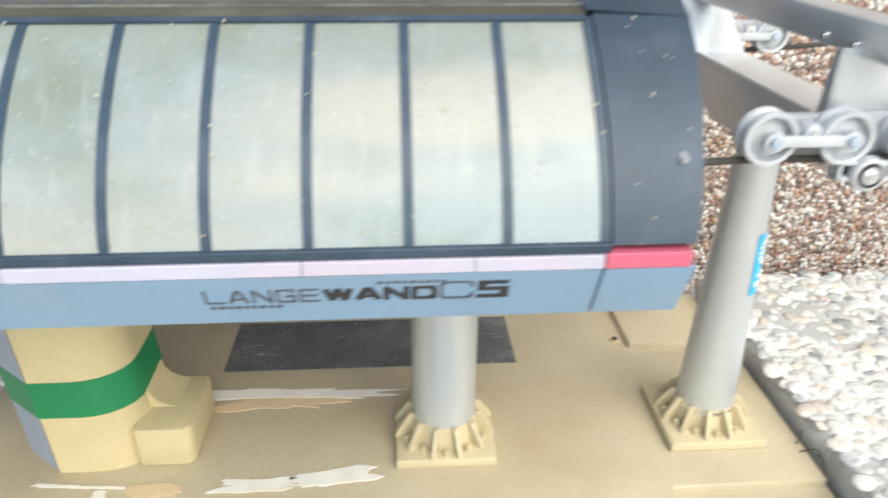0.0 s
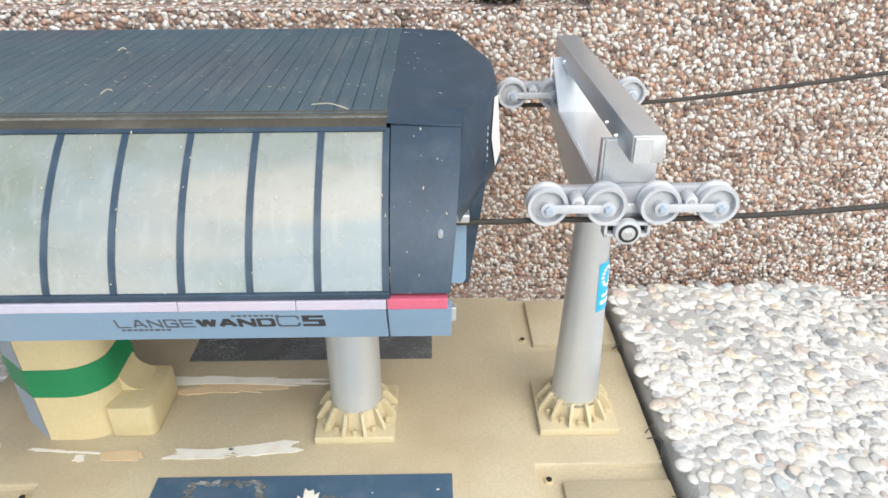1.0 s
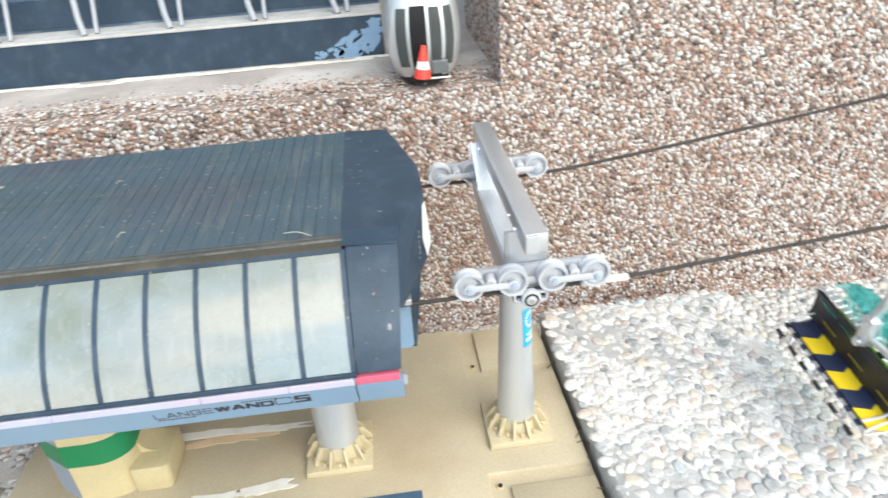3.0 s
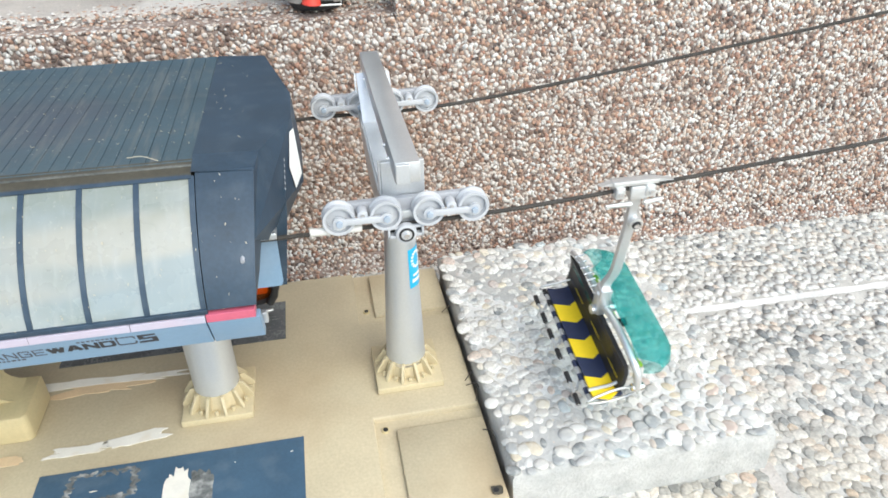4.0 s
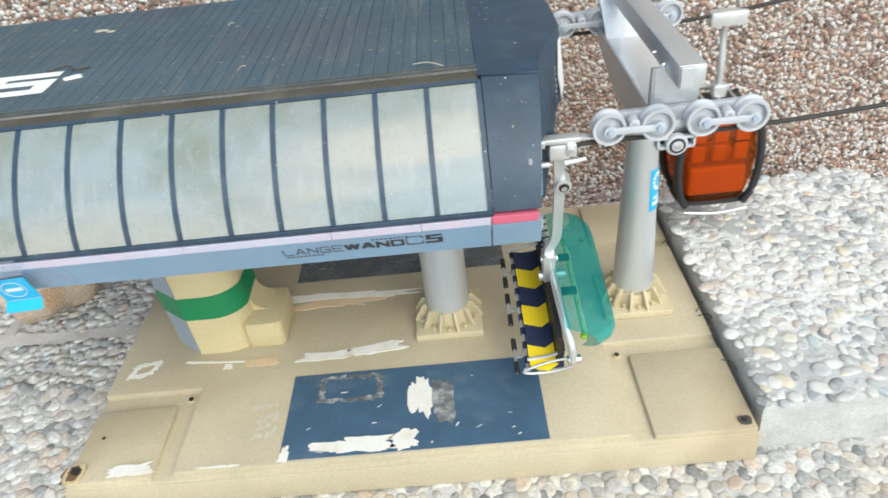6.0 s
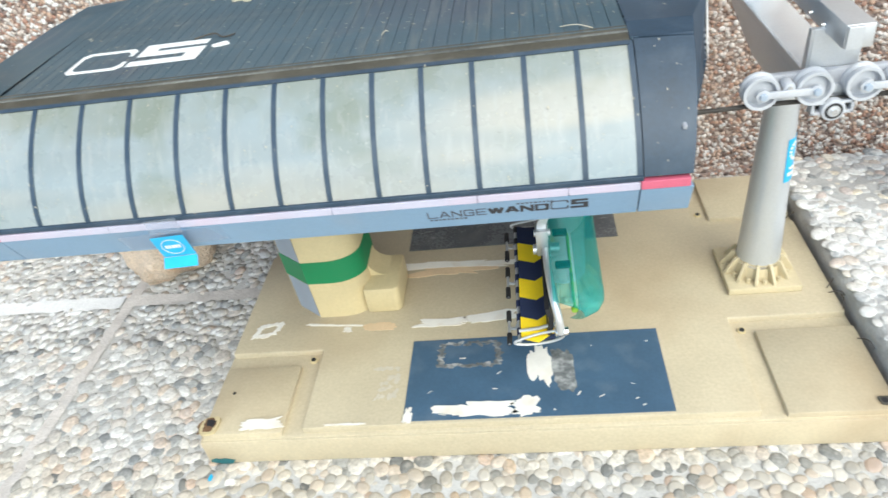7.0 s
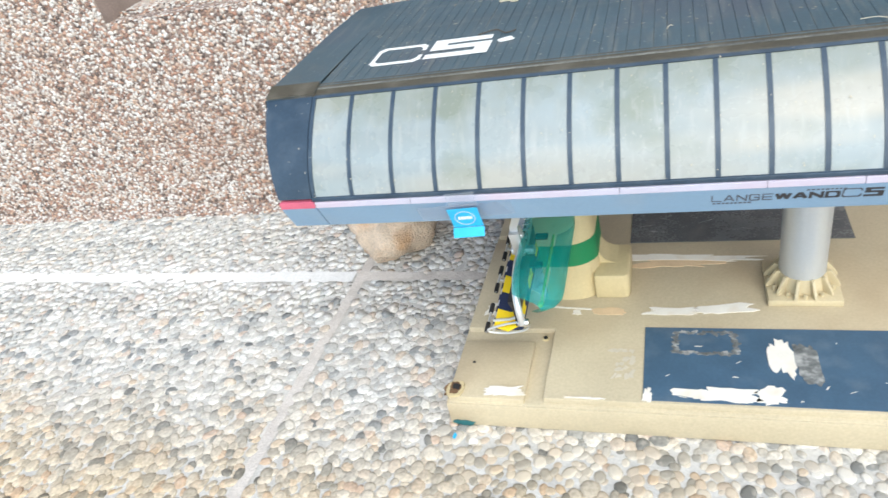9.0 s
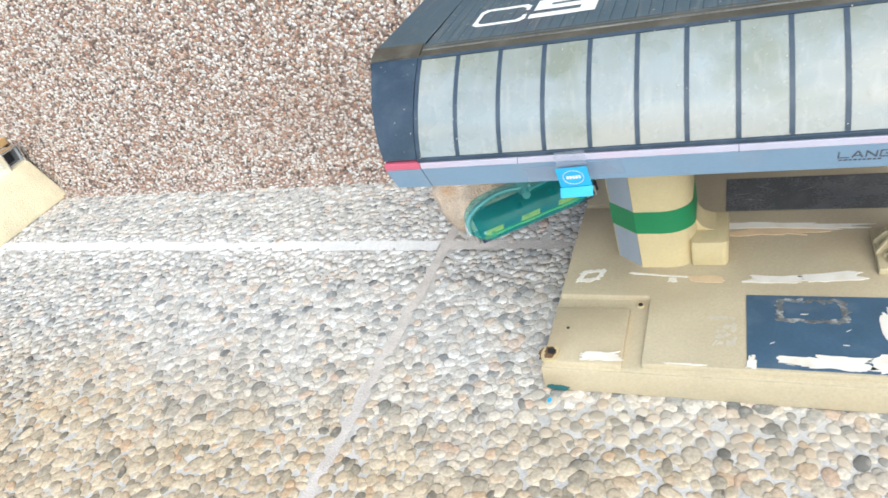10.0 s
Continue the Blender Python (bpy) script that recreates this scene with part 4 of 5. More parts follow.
GLYPHS = {
    "L": [[(0, 1), (0, 0), (1, 0)]], "A": [[(0, 0), (0.44, 1), (0.56, 1), (1, 0)], [(0.17, 0.3), (0.83, 0.3)]],
    "N": [[(0, 0), (0, 1), (1, 0), (1, 1)]], "E": [[(1, 1), (0, 1), (0, 0), (1, 0)], [(0, 0.5), (0.9, 0.5)]],
    "G": [[(1, 0.8), (0.9, 1), (0.1, 1), (0, 0.9), (0, 0.1), (0.1, 0), (0.9, 0), (1, 0.1), (1, 0.5), (0.55, 0.5)]],
    "W": [[(0, 1), (0.24, 0), (0.5, 1), (0.76, 0), (1, 1)]], "D": [[(0, 0), (0, 1), (0.85, 1), (1, 0.82), (1, 0.18), (0.85, 0), (0, 0)]],
    "C": [[(1, 0.72), (1, 0.86), (0.9, 1), (0.1, 1), (0, 0.86), (0, 0.14), (0.1, 0), (0.9, 0), (1, 0.14), (1, 0.28)]],
    "5": [[(0.96, 1), (0.04, 1), (0.04, 0.54), (1, 0.54), (1, 0), (0, 0)]]}


def wide_letter(char, x, y, w, h, stroke_x, stroke_y, mat, m, name="lettering"):
    """An extended capital drawn in strokes inside a box of w by h."""
    own = bmesh.new()
    lift = 0.0
    for line in GLYPHS[char]:
        pts = [Vector((x + stroke_x / 2 + u * (w - stroke_x), y + stroke_y / 2 + v * (h - stroke_y))) for u, v in line]
        for p_, q_ in zip(pts, pts[1:]):
            d = (q_ - p_).normalized()
            half = 0.5 * (stroke_y * abs(d.x) + stroke_x * abs(d.y))
            nrm = Vector((-d.y, d.x)) * half
            e = d * 0.5 * (stroke_x * d.x * d.x + stroke_y * d.y * d.y) * (1.0 if min(abs(d.x), abs(d.y)) < 0.01 else 0.25)
            lift += 0.00002
            prism([tuple(k) for k in (p_ - e - nrm, q_ + e - nrm, q_ + e + nrm, p_ - e + nrm)], "z", 0.0, 0.0001 + lift, own)
    own.transform(m)
    return part(name, own, mat, station)


BANDM = on_band(0, 0.2345, 0.0001)
for word, x, w, gap, sx, sy, mat in (("LANGE", -0.0945, 0.0064, 0.0012, 0.00085, 0.00085, M_GREYINK), ("WAND", -0.0566, 0.0084, 0.0007, 0.0019, 0.00145, M_INK)):
    for char in word:
        wide = w * (1.15 if char == "W" else 1.0)
        wide_letter(char, x, 0, wide, 0.0071, sx, sy, mat, BANDM)
        x += wide + gap
wide_letter("C", -0.0187, -0.0002, 0.0108, 0.0094, 0.0009, 0.0009, M_GREYINK, BANDM)
wide_letter("5", -0.0068, -0.0002, 0.0106, 0.0094, 0.003, 0.0019, M_INK, BANDM)
rnd = random.Random(8)
for x0, n, z in ((-0.0935, 9, 0.2318), (-0.039, 9, 0.2425)):
    x = x0
    for k in range(n):
        w = rnd.uniform(0.0014, 0.0024)
        own = box(0, w, 0, 0.0014, -0.0001, 0.0001)
        own.transform(on_band(x, z, 0.0001))
        part("small_print", own, M_GREYINK, station)
        x += w + 0.0008
TOP = Matrix.Translation((0, 0, ZR + 0.0002))
wide_letter("C", -0.3495, 0.0855, 0.0435, 0.038, 0.0034, 0.0046, M_WHITE, TOP, "roof_lettering")
wide_letter("5", -0.303, 0.0885, 0.052, 0.039, 0.0125, 0.0088, M_WHITE, TOP, "roof_lettering")
part("roof_mark", torn(-0.24, 0.112, 0.013, 0.0075, ZR + 0.0002, 5, 0.2, 25), M_WHITE, station)

rnd = random.Random(31)
own = bmesh.new()
for k in range(230):
    t, x = rnd.random() ** 1.2, rnd.uniform(-0.415, X1)
    y, z = skin(t, 0.0016)
    s = rnd.uniform(0.00015, 0.0004)
    scrap_bm = torn(0, 0, s * rnd.uniform(1, 2.5), s * rnd.uniform(1, 5), 0, 700 + k, 0.3, rnd.uniform(-25, 25), 0.00015, 7)
    scrap_bm.transform(Matrix.Translation((x, y, z)) @ Matrix.Rotation(radians(78 - 38 * t), 4, "X"))
    merge(own, scrap_bm)
tagged(part("dust_specks", own, M_STRAW, station), kind="stuff")

# cyan sticker hanging under clear tape
sticker = thing("sticker", (-0.261, 0, 0.215), "cyan folded sticker taped to the station band", "sticker")
own = box(-0.2725, -0.2495, -0.0002, 0.0003, 0.0, 0.019)
own.transform(Matrix.Translation((0, -0.0068, 0.2255)) @ Matrix.Rotation(radians(14), 4, "X"))
flap = part("sheet", own, M_CYAN, sticker)
own = box(-0.273, -0.249, -0.0075, 0.0, -0.0002, 0.0003)
own.transform(Matrix.Translation((0, -0.007, 0.225)) @ Matrix.Rotation(radians(50), 4, "X"))
part("fold", own, M_CYAN, sticker, "folded lower flap")
own = box(-0.271, -0.249, -0.0009, -0.0006, 0.018, 0.03)
own.transform(Matrix.Translation((0, -0.0075, 0.2275)) @ Matrix.Rotation(radians(6), 4, "X"))
part("tape", own, M_TAPE, sticker, "clear tape strip")
for k in range(5):
    own = box(-0.266 + 0.0022 * k, -0.2645 + 0.0022 * k, -0.0007, -0.0003, 0.0085, 0.0112)
    own.transform(Matrix.Translation((0, -0.0068, 0.2255)) @ Matrix.Rotation(radians(14), 4, "X"))
    part("print", own, M_WHITE, flap)
own = bmesh.new()
for k in range(20):
    a, b = [(2 * math.pi * (k + d) / 20) for d in (0, 0.8)]
    rod((-0.261 + 0.0075 * math.cos(a), -0.0006, 0.0098 + 0.0068 * math.sin(a)), (-0.261 + 0.0075 * math.cos(b), -0.0006, 0.0098 + 0.0068 * math.sin(b)), 0.0003, n=5, bm=own)
own.transform(Matrix.Translation((0, -0.0068, 0.2255)) @ Matrix.Rotation(radians(14), 4, "X"))
part("ring", own, M_GREYBLUE, flap)

own = box(-0.298, -0.226, -0.0003, 0.0, -0.0085, 0.0085)
own.transform(Matrix.Translation((0, -0.0024, 0.2365)) @ Matrix.Rotation(radians(24), 4, "X"))
part("tape", own, M_TAPE, sticker, "long clear tape strip")

sticker.rotation_euler = (0, radians(-3), 0)

# debris on the roof and twigs
straws = [((-0.005, 0.068), (0.014, 0.06)), ((-0.12, 0.09), (-0.116, 0.096)), ((-0.15, 0.19), (-0.146, 0.194))]
for (xa, ya), (xb, yb) in straws:
    z = ZR + 0.0009
    tagged(part("straw", tube(curve_points([(xa, ya, z), ((xa + xb) / 2, (ya + yb) / 2 + 0.0015, z + 0.0012), (xb, yb, z)], 4), 0.00032, 5), M_STRAW), "dry pale straw lying on the roof", "straw", group="straws on the roof")
z = ZR + 0.0009
tagged(part("twig", tube(curve_points([(-0.266, 0.128, z), (-0.252, 0.133, z + 0.001), (-0.243, 0.126, z), (-0.235, 0.13, z)], 4), 0.0006, 5), M_BARK), "thin dark twig lying on the roof", "twig")
rnd = random.Random(21)
own = bmesh.new()
for k in range(300):
    x, y = rnd.uniform(W0, X1), rnd.uniform(0.07, 0.25)
    s = rnd.uniform(0.00015, 0.0006)
    merge(own, torn(x, y, s * rnd.uniform(1, 6), s * rnd.uniform(0.5, 1.3), ZR + (0.0003 if x < W1 else 0.0013), k, 0.3, rnd.uniform(0, 180), 0.0002, 8))
tagged(part("grit_flecks", own, M_STRAW), "pale dust and grit flecks on the roof", "debris", kind="stuff")
for x, y, s in ((-0.26, 0.215, 0.006), (-0.25, 0.21, 0.004)):
    tagged(part("paper_flake", torn(x, y, s * 1.6, s, ZR + 0.0003, int(s * 1e4), 0.4), M_STRAW), "pale flake on the roof", "flake")

# ---- the tan pier under the station ----
pier = thing("station_pier", (-0.215, 0.16, BZ), "tan plastic pier with green tape, carrying the station", "pier")


def pier_ring(z, grow=0.0):
    f = (z - BZ) / (0.224 - BZ)
    xl, xr, yf, yb = -0.243 - 0.01 * f, -0.189 - 0.012 * f, 0.132 + 0.004 * f, 0.19 - 0.006 * f
    c = 0.03
    arc = [(xr - c + c * math.sin(radians(a)), yf + c * 0.8 - c * 0.8 * math.cos(radians(a))) for a in range(0, 91, 15)]
    pts = [(xl, yf)] + arc + [(xr, yb), (xl - 0.026, yb), (xl - 0.026, yf + 0.02)]
    mx, my = sum(p[0] for p in pts) / len(pts), sum(p[1] for p in pts) / len(pts)
    out = []
    for x, y in pts:
        d = Vector((x - mx, y - my)).normalized() * grow
        out.append((x + d.x, y + d.y, z))
    return out


part("column", loft([pier_ring(z) for z in (BZ, 0.06, 0.1, 0.15, 0.224)]), M_TAN2, pier, smooth=30)
part("tape", loft([pier_ring(z, 0.0006) for z in (0.079, 0.104)]), M_GREEN, pier, "green tape band", smooth=35)
for za, zb in ((BZ + 0.001, 0.0785), (0.1045, 0.223)):
    a, b = pier_ring(za, 0.0005), pier_ring(zb, 0.0005)
    def lerp(r, f):
        return tuple(Vector(r[-1]).lerp(Vector(r[0]), f))
    own = mesh_of([lerp(a, 0.06), lerp(a, 0.99), lerp(b, 0.99), lerp(b, 0.06)], [(0, 1, 2, 3)])
    bmesh.ops.solidify(own, geom=own.faces[:], thickness=0.0004)
    part("side_strip", own, M_GREYBLUE, pier, "grey-blue side strip")
own = prism([(-0.196, 0.134), (-0.166, 0.134), (-0.162, 0.138), (-0.162, 0.188), (-0.196, 0.188)], "z", BZ, 0.066, bevel=0.0025)
part("step", own, M_TAN2, pier, smooth=40)
own = prism([(-0.2, 0.06), (-0.17, 0.0655), (-0.18, 0.0668), (-0.186, 0.07), (-0.19, 0.0755), (-0.192, 0.083), (-0.2, 0.086)], "y", 0.156, 0.186)
part("fillet", own, M_TAN2, pier, smooth=60)


# ---- the chair ----
def build_chair():
    """Rope at the origin, travelling along -x; the seat hangs below."""
    ch = thing("chairlift_chair", (0, 0, 0), "chairlift chair with striped cushions and teal bubble", "chairlift chair")
    TLT = Matrix.Rotation(radians(10), 4, "X")

    def add(name, own, mat, parent=ch, label="", smooth=40, tilt=True):
        if tilt:
            low = name != "seal" and sum(v.co.z for v in own.verts) / len(own.verts) < -0.152
            for v in own.verts:
                v.co.x += 0.0035 if low else 0.0
                v.co.x += 0.0035 * min(1.0, max(0.0, (-0.07 - v.co.z) / 0.04))
            own.transform(TLT)
        return part(name, own, mat, parent, label, smooth)

    own = box(-0.021, 0.014, -0.0045, 0.0045, 0.0005, 0.0045, 0.0012)
    prism([(-0.021, 0.001), (-0.03, 0.0015), (-0.021, 0.004)], "y", -0.0025, 0.0025, own)
    prism([(0.014, 0.001), (0.026, 0.0015), (0.014, 0.004)], "y", -0.0025, 0.0025, own)
    grip = add("grip", own, M_SILVER, label="polished cable grip", tilt=False)
    own = box(-0.019, -0.012, -0.0065, 0.0065, -0.0085, 0.0005, 0.001)
    box(0.004, 0.011, -0.0065, 0.0065, -0.0085, 0.0005, 0.001, bm=own)
    box(-0.007, 0.007, -0.005, 0.005, -0.011, 0.0, 0.0015, bm=own)
    part("jaw", own, M_SILVER, grip, smooth=40)
    part("roller_bar", rod((-0.026, -0.0065, -0.0125), (-0.007, -0.0065, -0.0125), 0.0013, 0.0021, 10), M_SILVER, grip, smooth=50)
    part("roller_bar", rod((0.017, -0.0065, -0.0105), (0.003, -0.0065, -0.0125), 0.0014, 0.0021, 10), M_SILVER, grip, smooth=50)
    for gx in (-0.0155, 0.0075):
        part("jaw_bolt", rod((gx, -0.0066, -0.004), (gx, -0.0078, -0.004), 0.0019, n=8), M_CHROME, grip)
    own = rod((0.0035, -0.0062, -0.0345), (0.0035, 0.0062, -0.0345), 0.0056, n=24, bevel=0.0008)
    hub = add("pivot", own, M_SILVER)
    part("pivot_ring", rod((0.0035, -0.0002, -0.0352), (0.0035, -0.0009, -0.0354), 0.0036, n=18), M_BLACK, hub)
    part("pivot_bolt", rod((0.0035, -0.0006, -0.0353), (0.0035, -0.0018, -0.0356), 0.0024, n=6), M_CHROME, hub)
    pts = curve_points([(0.0, 0, -0.008), (0.001, 0, -0.03), (0.001, 0, -0.055), (0.0, 0, -0.076), (-0.0025, 0, -0.09), (-0.0075, 0, -0.1), (-0.0085, 0, -0.109)], 5)
    own = loft([[(p.x + a, p.y + b, p.z) for a, b in ((-0.0036, -0.0024), (0.0036, -0.0024), (0.0036, 0.0024), (-0.0036, 0.0024))] for p in pts])
    add("hanger", own, M_ALU, label="bent silver hanger arm", smooth=40)
    own = box(-0.0135, -0.0035, -0.0062, 0.0062, -0.133, -0.105, 0.001)
    rod((-0.0165, 0, -0.131), (0.0045, 0, -0.131), 0.0042, n=14, bm=own)
    rod((-0.015, 0, -0.112), (-0.002, 0, -0.112), 0.0028, n=12, bm=own)
    for s in (-1, 1):
        rod((-0.006, s * 0.007, -0.127), (-0.006, s * 0.004, -0.127), 0.0032, n=12, bm=own)
    add("clevis", own, M_ALU)
    # arms to both ends, the far one drilled
    own = tube(curve_points([(-0.006, -0.003, -0.126), (-0.006, -0.026, -0.122), (-0.004, -0.052, -0.127), (-0.001, -0.066, -0.137), (0.0, -0.0695, -0.151)], 6), 0.0032, 12)
    near = add("arm", own, M_SILVER, label="bent silver side arm")
    own = rod((0.006, -0.0685, -0.151), (-0.004, -0.0685, -0.151), 0.0036, n=14, bevel=0.0006)
    add("arm_knuckle", own, M_CHROME, near)
    own = tube(curve_points([(-0.005, 0.003, -0.131), (-0.005, 0.03, -0.1285), (-0.008, 0.055, -0.127), (-0.009, 0.07, -0.131)], 5), 0.0026, 8)
    far = add("arm", own, M_ALU)
    for k in range(8):
        y = 0.006 + 0.0075 * k
        add("arm_stud", rod((-0.0105, y, -0.1265), (-0.003, y, -0.1245), 0.0011, n=8), M_CHROME, far)
    # backrest, dark, with panels
    own = ribbon([(-0.007, -0.166), (-0.005, -0.154), (-0.005, -0.143), (-0.0075, -0.132)], -0.061, 0.069, 0.0035)
    back = add("backrest", own, M_BLACK, label="black backrest")
    for k in range(4):
        y0 = -0.058 + 0.031 * k
        add("back_panel", box(-0.0095, -0.0065, y0, y0 + 0.027, -0.142, -0.133, 0.001), M_SEATNAVY if k < 2 else M_BUBBLE, back)
    # seat with chevron stripes
    seat = add("seat", box(-0.034, -0.008, -0.062, 0.062, -0.1715, -0.1675, 0.0015), M_SEATNAVY, label="navy and yellow striped cushion")
    n = 6
    for k in range(n):
        y0, y1 = -0.0615 + 0.123 * k / n, -0.0615 + 0.123 * (k + 1) / n
        d = 0.0045
        mat = M_YELLOW if k % 2 == 0 else M_SEATNAVY
        lo, hi = y0, y1
        own = bmesh.new()
        prof = [(-0.0345, lo), (-0.021, lo - d), (-0.0085, lo + 0.004), (-0.0085, hi + 0.004), (-0.021, hi - d), (-0.0345, hi)]
        prism(prof, "z", -0.1676, -0.1655, own)
        add("cushion", own, mat, seat, smooth=30)
        # the part that climbs the backrest
        own = prism([(lo + 0.004, -0.1662), (hi + 0.004, -0.1662), (hi + 0.008, -0.156), (lo + 0.008, -0.156)], "x", -0.0125, -0.0092)
        add("cushion", own, mat, seat)
    add("seat_edge", rod((-0.036, -0.062, -0.1705), (-0.036, 0.063, -0.1705), 0.0016, n=10), M_ALU, seat)
    for k in range(9):
        y = -0.056 + 0.0142 * k
        add("edge_sleeve", rod((-0.036, y, -0.1705), (-0.036, y + 0.0065, -0.1705), 0.0021, n=10), M_SEATNAVY if k < 7 else M_BLACK, seat)
    # footrests on cranked bars
    for y in (-0.044, 0.004, 0.046):
        own = tube(curve_points([(-0.034, y + 0.006, -0.17), (-0.037, y + 0.005, -0.177), (-0.0395, y + 0.002, -0.1795), (-0.0435, y, -0.1765)], 4), 0.0013, 8)
        fr = add("foot_bar", own, M_ALU)
        own = rod((-0.0445, y - 0.0165, -0.1755), (-0.0445, y + 0.0165, -0.1755), 0.0012, n=8)
        add("foot_rod", own, M_ALU, fr)
        for s in (-1, 1):
            add("foot_grip", rod((-0.0445, y + s * 0.006, -0.1755), (-0.0445, y + s * 0.0165, -0.1755), 0.0022, n=10, bevel=0.0004), M_BLACK, fr)
    # side frames
    for y in (-0.0645, 0.0645):
        own = tube(curve_points([(0.001, y, -0.152), (-0.003, y, -0.165), (-0.02, y, -0.171), (-0.037, y, -0.1705), (-0.0385, y, -0.166), (-0.02, y * 0.97, -0.1605), (-0.003, y * 0.97, -0.157)], 5), 0.0011, 8)
        add("side_frame", own, M_SILVER, smooth=60)
    own = tube([(-0.036, -0.055, -0.1655), (-0.02, -0.0555, -0.163), (-0.006, -0.055, -0.158)], 0.0015, 8)
    add("lap_bar", own, M_SILVER)
    # bubble, folded back
    arc = [(0.002 + (0.0358 if a > 0 else 0.0358 + 0.0078 * min(1, -a / 40)) * math.cos(radians(a)), -0.133 + (0.019 if a > 0 else 0.022) * math.sin(radians(a))) for a in range(94, -76, -10)]
    own = bmesh.new()
    n = 16
    rows = []
    for j, (ux, uz) in enumerate(arc):
        row = []
        f = j / (len(arc) - 1)
        for i in range(n + 1):
            v = -1 + 2 * i / n
            half = 0.066 - 0.006 * (abs(2 * f - 1) ** 3)
            pull = 1 - 0.42 * (max(0, abs(v) - 0.6) / 0.4) ** 3
            row.append(own.verts.new((-0.004 + max(ux * pull, -0.003), v * half - 0.001, -0.133 + (uz + 0.133) * pull)))
        rows.append(row)
    for a, b in zip(rows, rows[1:]):
        for i in range(n):
            own.faces.new((a[i], a[i + 1], b[i + 1], b[i]))
    bmesh.ops.solidify(own, geom=own.faces[:], thickness=0.0008)
    bub = add("bubble", own, M_BUBBLE, label="translucent teal bubble, folded back", smooth=60)
    own = rod((0.0125, -0.046, -0.1535), (0.0125, 0.056, -0.1535), 0.0013, n=10)
    for y in (-0.046, 0.056):
        rod((0.0125, y - 0.002, -0.1535), (0.0125, y + 0.002, -0.1535), 0.0028, n=14, bm=own, bevel=0.0008)
    add("seal", own, M_LIME, bub, "lime rail along the rim")
    for y in (-0.012, 0.024):
        add("buckle", box(0.0, 0.012, y - 0.0035, y + 0.0035, -0.14, -0.137, 0.0008), M_BLACK, back)
    return ch


chair = build_chair()


# ---- the orange cabin and the silver cabin ----
def barrel(wx, wy, z0, z1, n=32, rows=9, sq=0.55, lift=0.0):
    out = []
    for j in range(rows):
        f = j / (rows - 1)
        k = 0.72 + 0.28 * math.sin(math.pi * min(1, f * 1.02)) ** 0.55
        ring = []
        for i in range(n):
            a = 2 * math.pi * i / n
            c, s = math.cos(a), math.sin(a)
            ring.append((wx * (k + lift) * abs(c) ** sq * (1 if c >= 0 else -1), wy * (k + lift) * abs(s) ** sq * (1 if s >= 0 else -1), z0 + (z1 - z0) * f))
        out.append(ring)
    return out


def build_cabin():
    cb = thing("gondola_cabin", (0, 0, 0), "gondola cabin with orange tinted panes and black frame", "gondola cabin")
    z0, z1 = -0.182, -0.085
    part("shell", loft(barrel(0.0375, 0.033, z0 + 0.004, z1, sq=0.5)), M_ORANGE, cb, "orange tinted window shell", smooth=50)
    own = loft(barrel(0.0345, 0.0305, z0 + 0.002, z0 + 0.012, rows=3, sq=0.5))
    own.transform(Matrix.Translation((0, 0, 0)))
    part("floor_rim", own, M_BLACK, cb, smooth=50)
    part("roof", loft([[(x * k, y * k, z) for x, y, _ in barrel(0.036, 0.03, 0, 1, rows=3, sq=0.5)[0]] for k, z in ((1.02, z1 - 0.004), (1.02, z1 + 0.002), (0.8, z1 + 0.006))]), M_BLACK, cb, smooth=50)
    for sx in (-1, 1):
        rows = []
        for j in range(11):
            f = j / 10
            k = 0.72 + 0.28 * math.sin(math.pi * min(1, f * 1.02)) ** 0.55
            rows.append((sx * 0.0382 * k, z0 + 0.006 + (z1 - z0 - 0.006) * f))
        for sy in (-1, 1):
            pts = [(x * 0.985, sy * 0.0275, z) for x, z in rows]
            part("frame_post", tube(pts, 0.004, 8), M_BLACK, cb, smooth=60)
    for sy in (-1, 1):
        for x in (-0.0205, -0.001, 0.0185):
            for row in range(2):
                part("seat_shell", box(x - 0.0066, x + 0.0066, sy * 0.0255 - 0.002, sy * 0.0255 + 0.002, z0 + 0.053 + 0.0195 * row, z0 + 0.07 + 0.0195 * row, 0.0016), M_ORANGESEAT, cb)
        part("bench", box(-0.027, 0.027, sy * 0.018 - 0.009, sy * 0.018 + 0.009, z0 + 0.016, z0 + 0.046, 0.003), M_ORANGESEAT, cb)
    part("bumper", tube(curve_points([(-0.03, -0.033, z0 + 0.002), (0.0, -0.036, z0 + 0.0005), (0.03, -0.033, z0 + 0.002)], 6), 0.0016, 8), M_SILVER, cb, smooth=60)
    own = box(-0.024, 0.024, -0.026, -0.024, z1 + 0.006, z1 + 0.009, 0.0006)
    box(-0.024, 0.024, 0.024, 0.026, z1 + 0.006, z1 + 0.009, 0.0006, bm=own)
    for x in (-0.014, 0.0, 0.014):
        box(x - 0.001, x + 0.001, -0.025, 0.025, z1 + 0.0085, z1 + 0.0105, 0.0004, bm=own)
    part("roof_rack", own, M_SILVER, cb)
    part("hanger", tube(curve_points([(0, 0, z1 + 0.008), (0, 0, -0.05), (0, 0.004, -0.02), (0, 0, -0.004)], 5), 0.0032, 10), M_ALU, cb, smooth=60)
    part("hanger_hub", box(-0.006, 0.006, -0.006, 0.006, z1 + 0.01, z1 + 0.022, 0.0012), M_SILVER, cb)
    part("grip", box(-0.016, 0.016, -0.006, 0.006, -0.009, 0.004, 0.002), M_SILVER, cb, smooth=40)
    return cb


cabin = build_cabin()

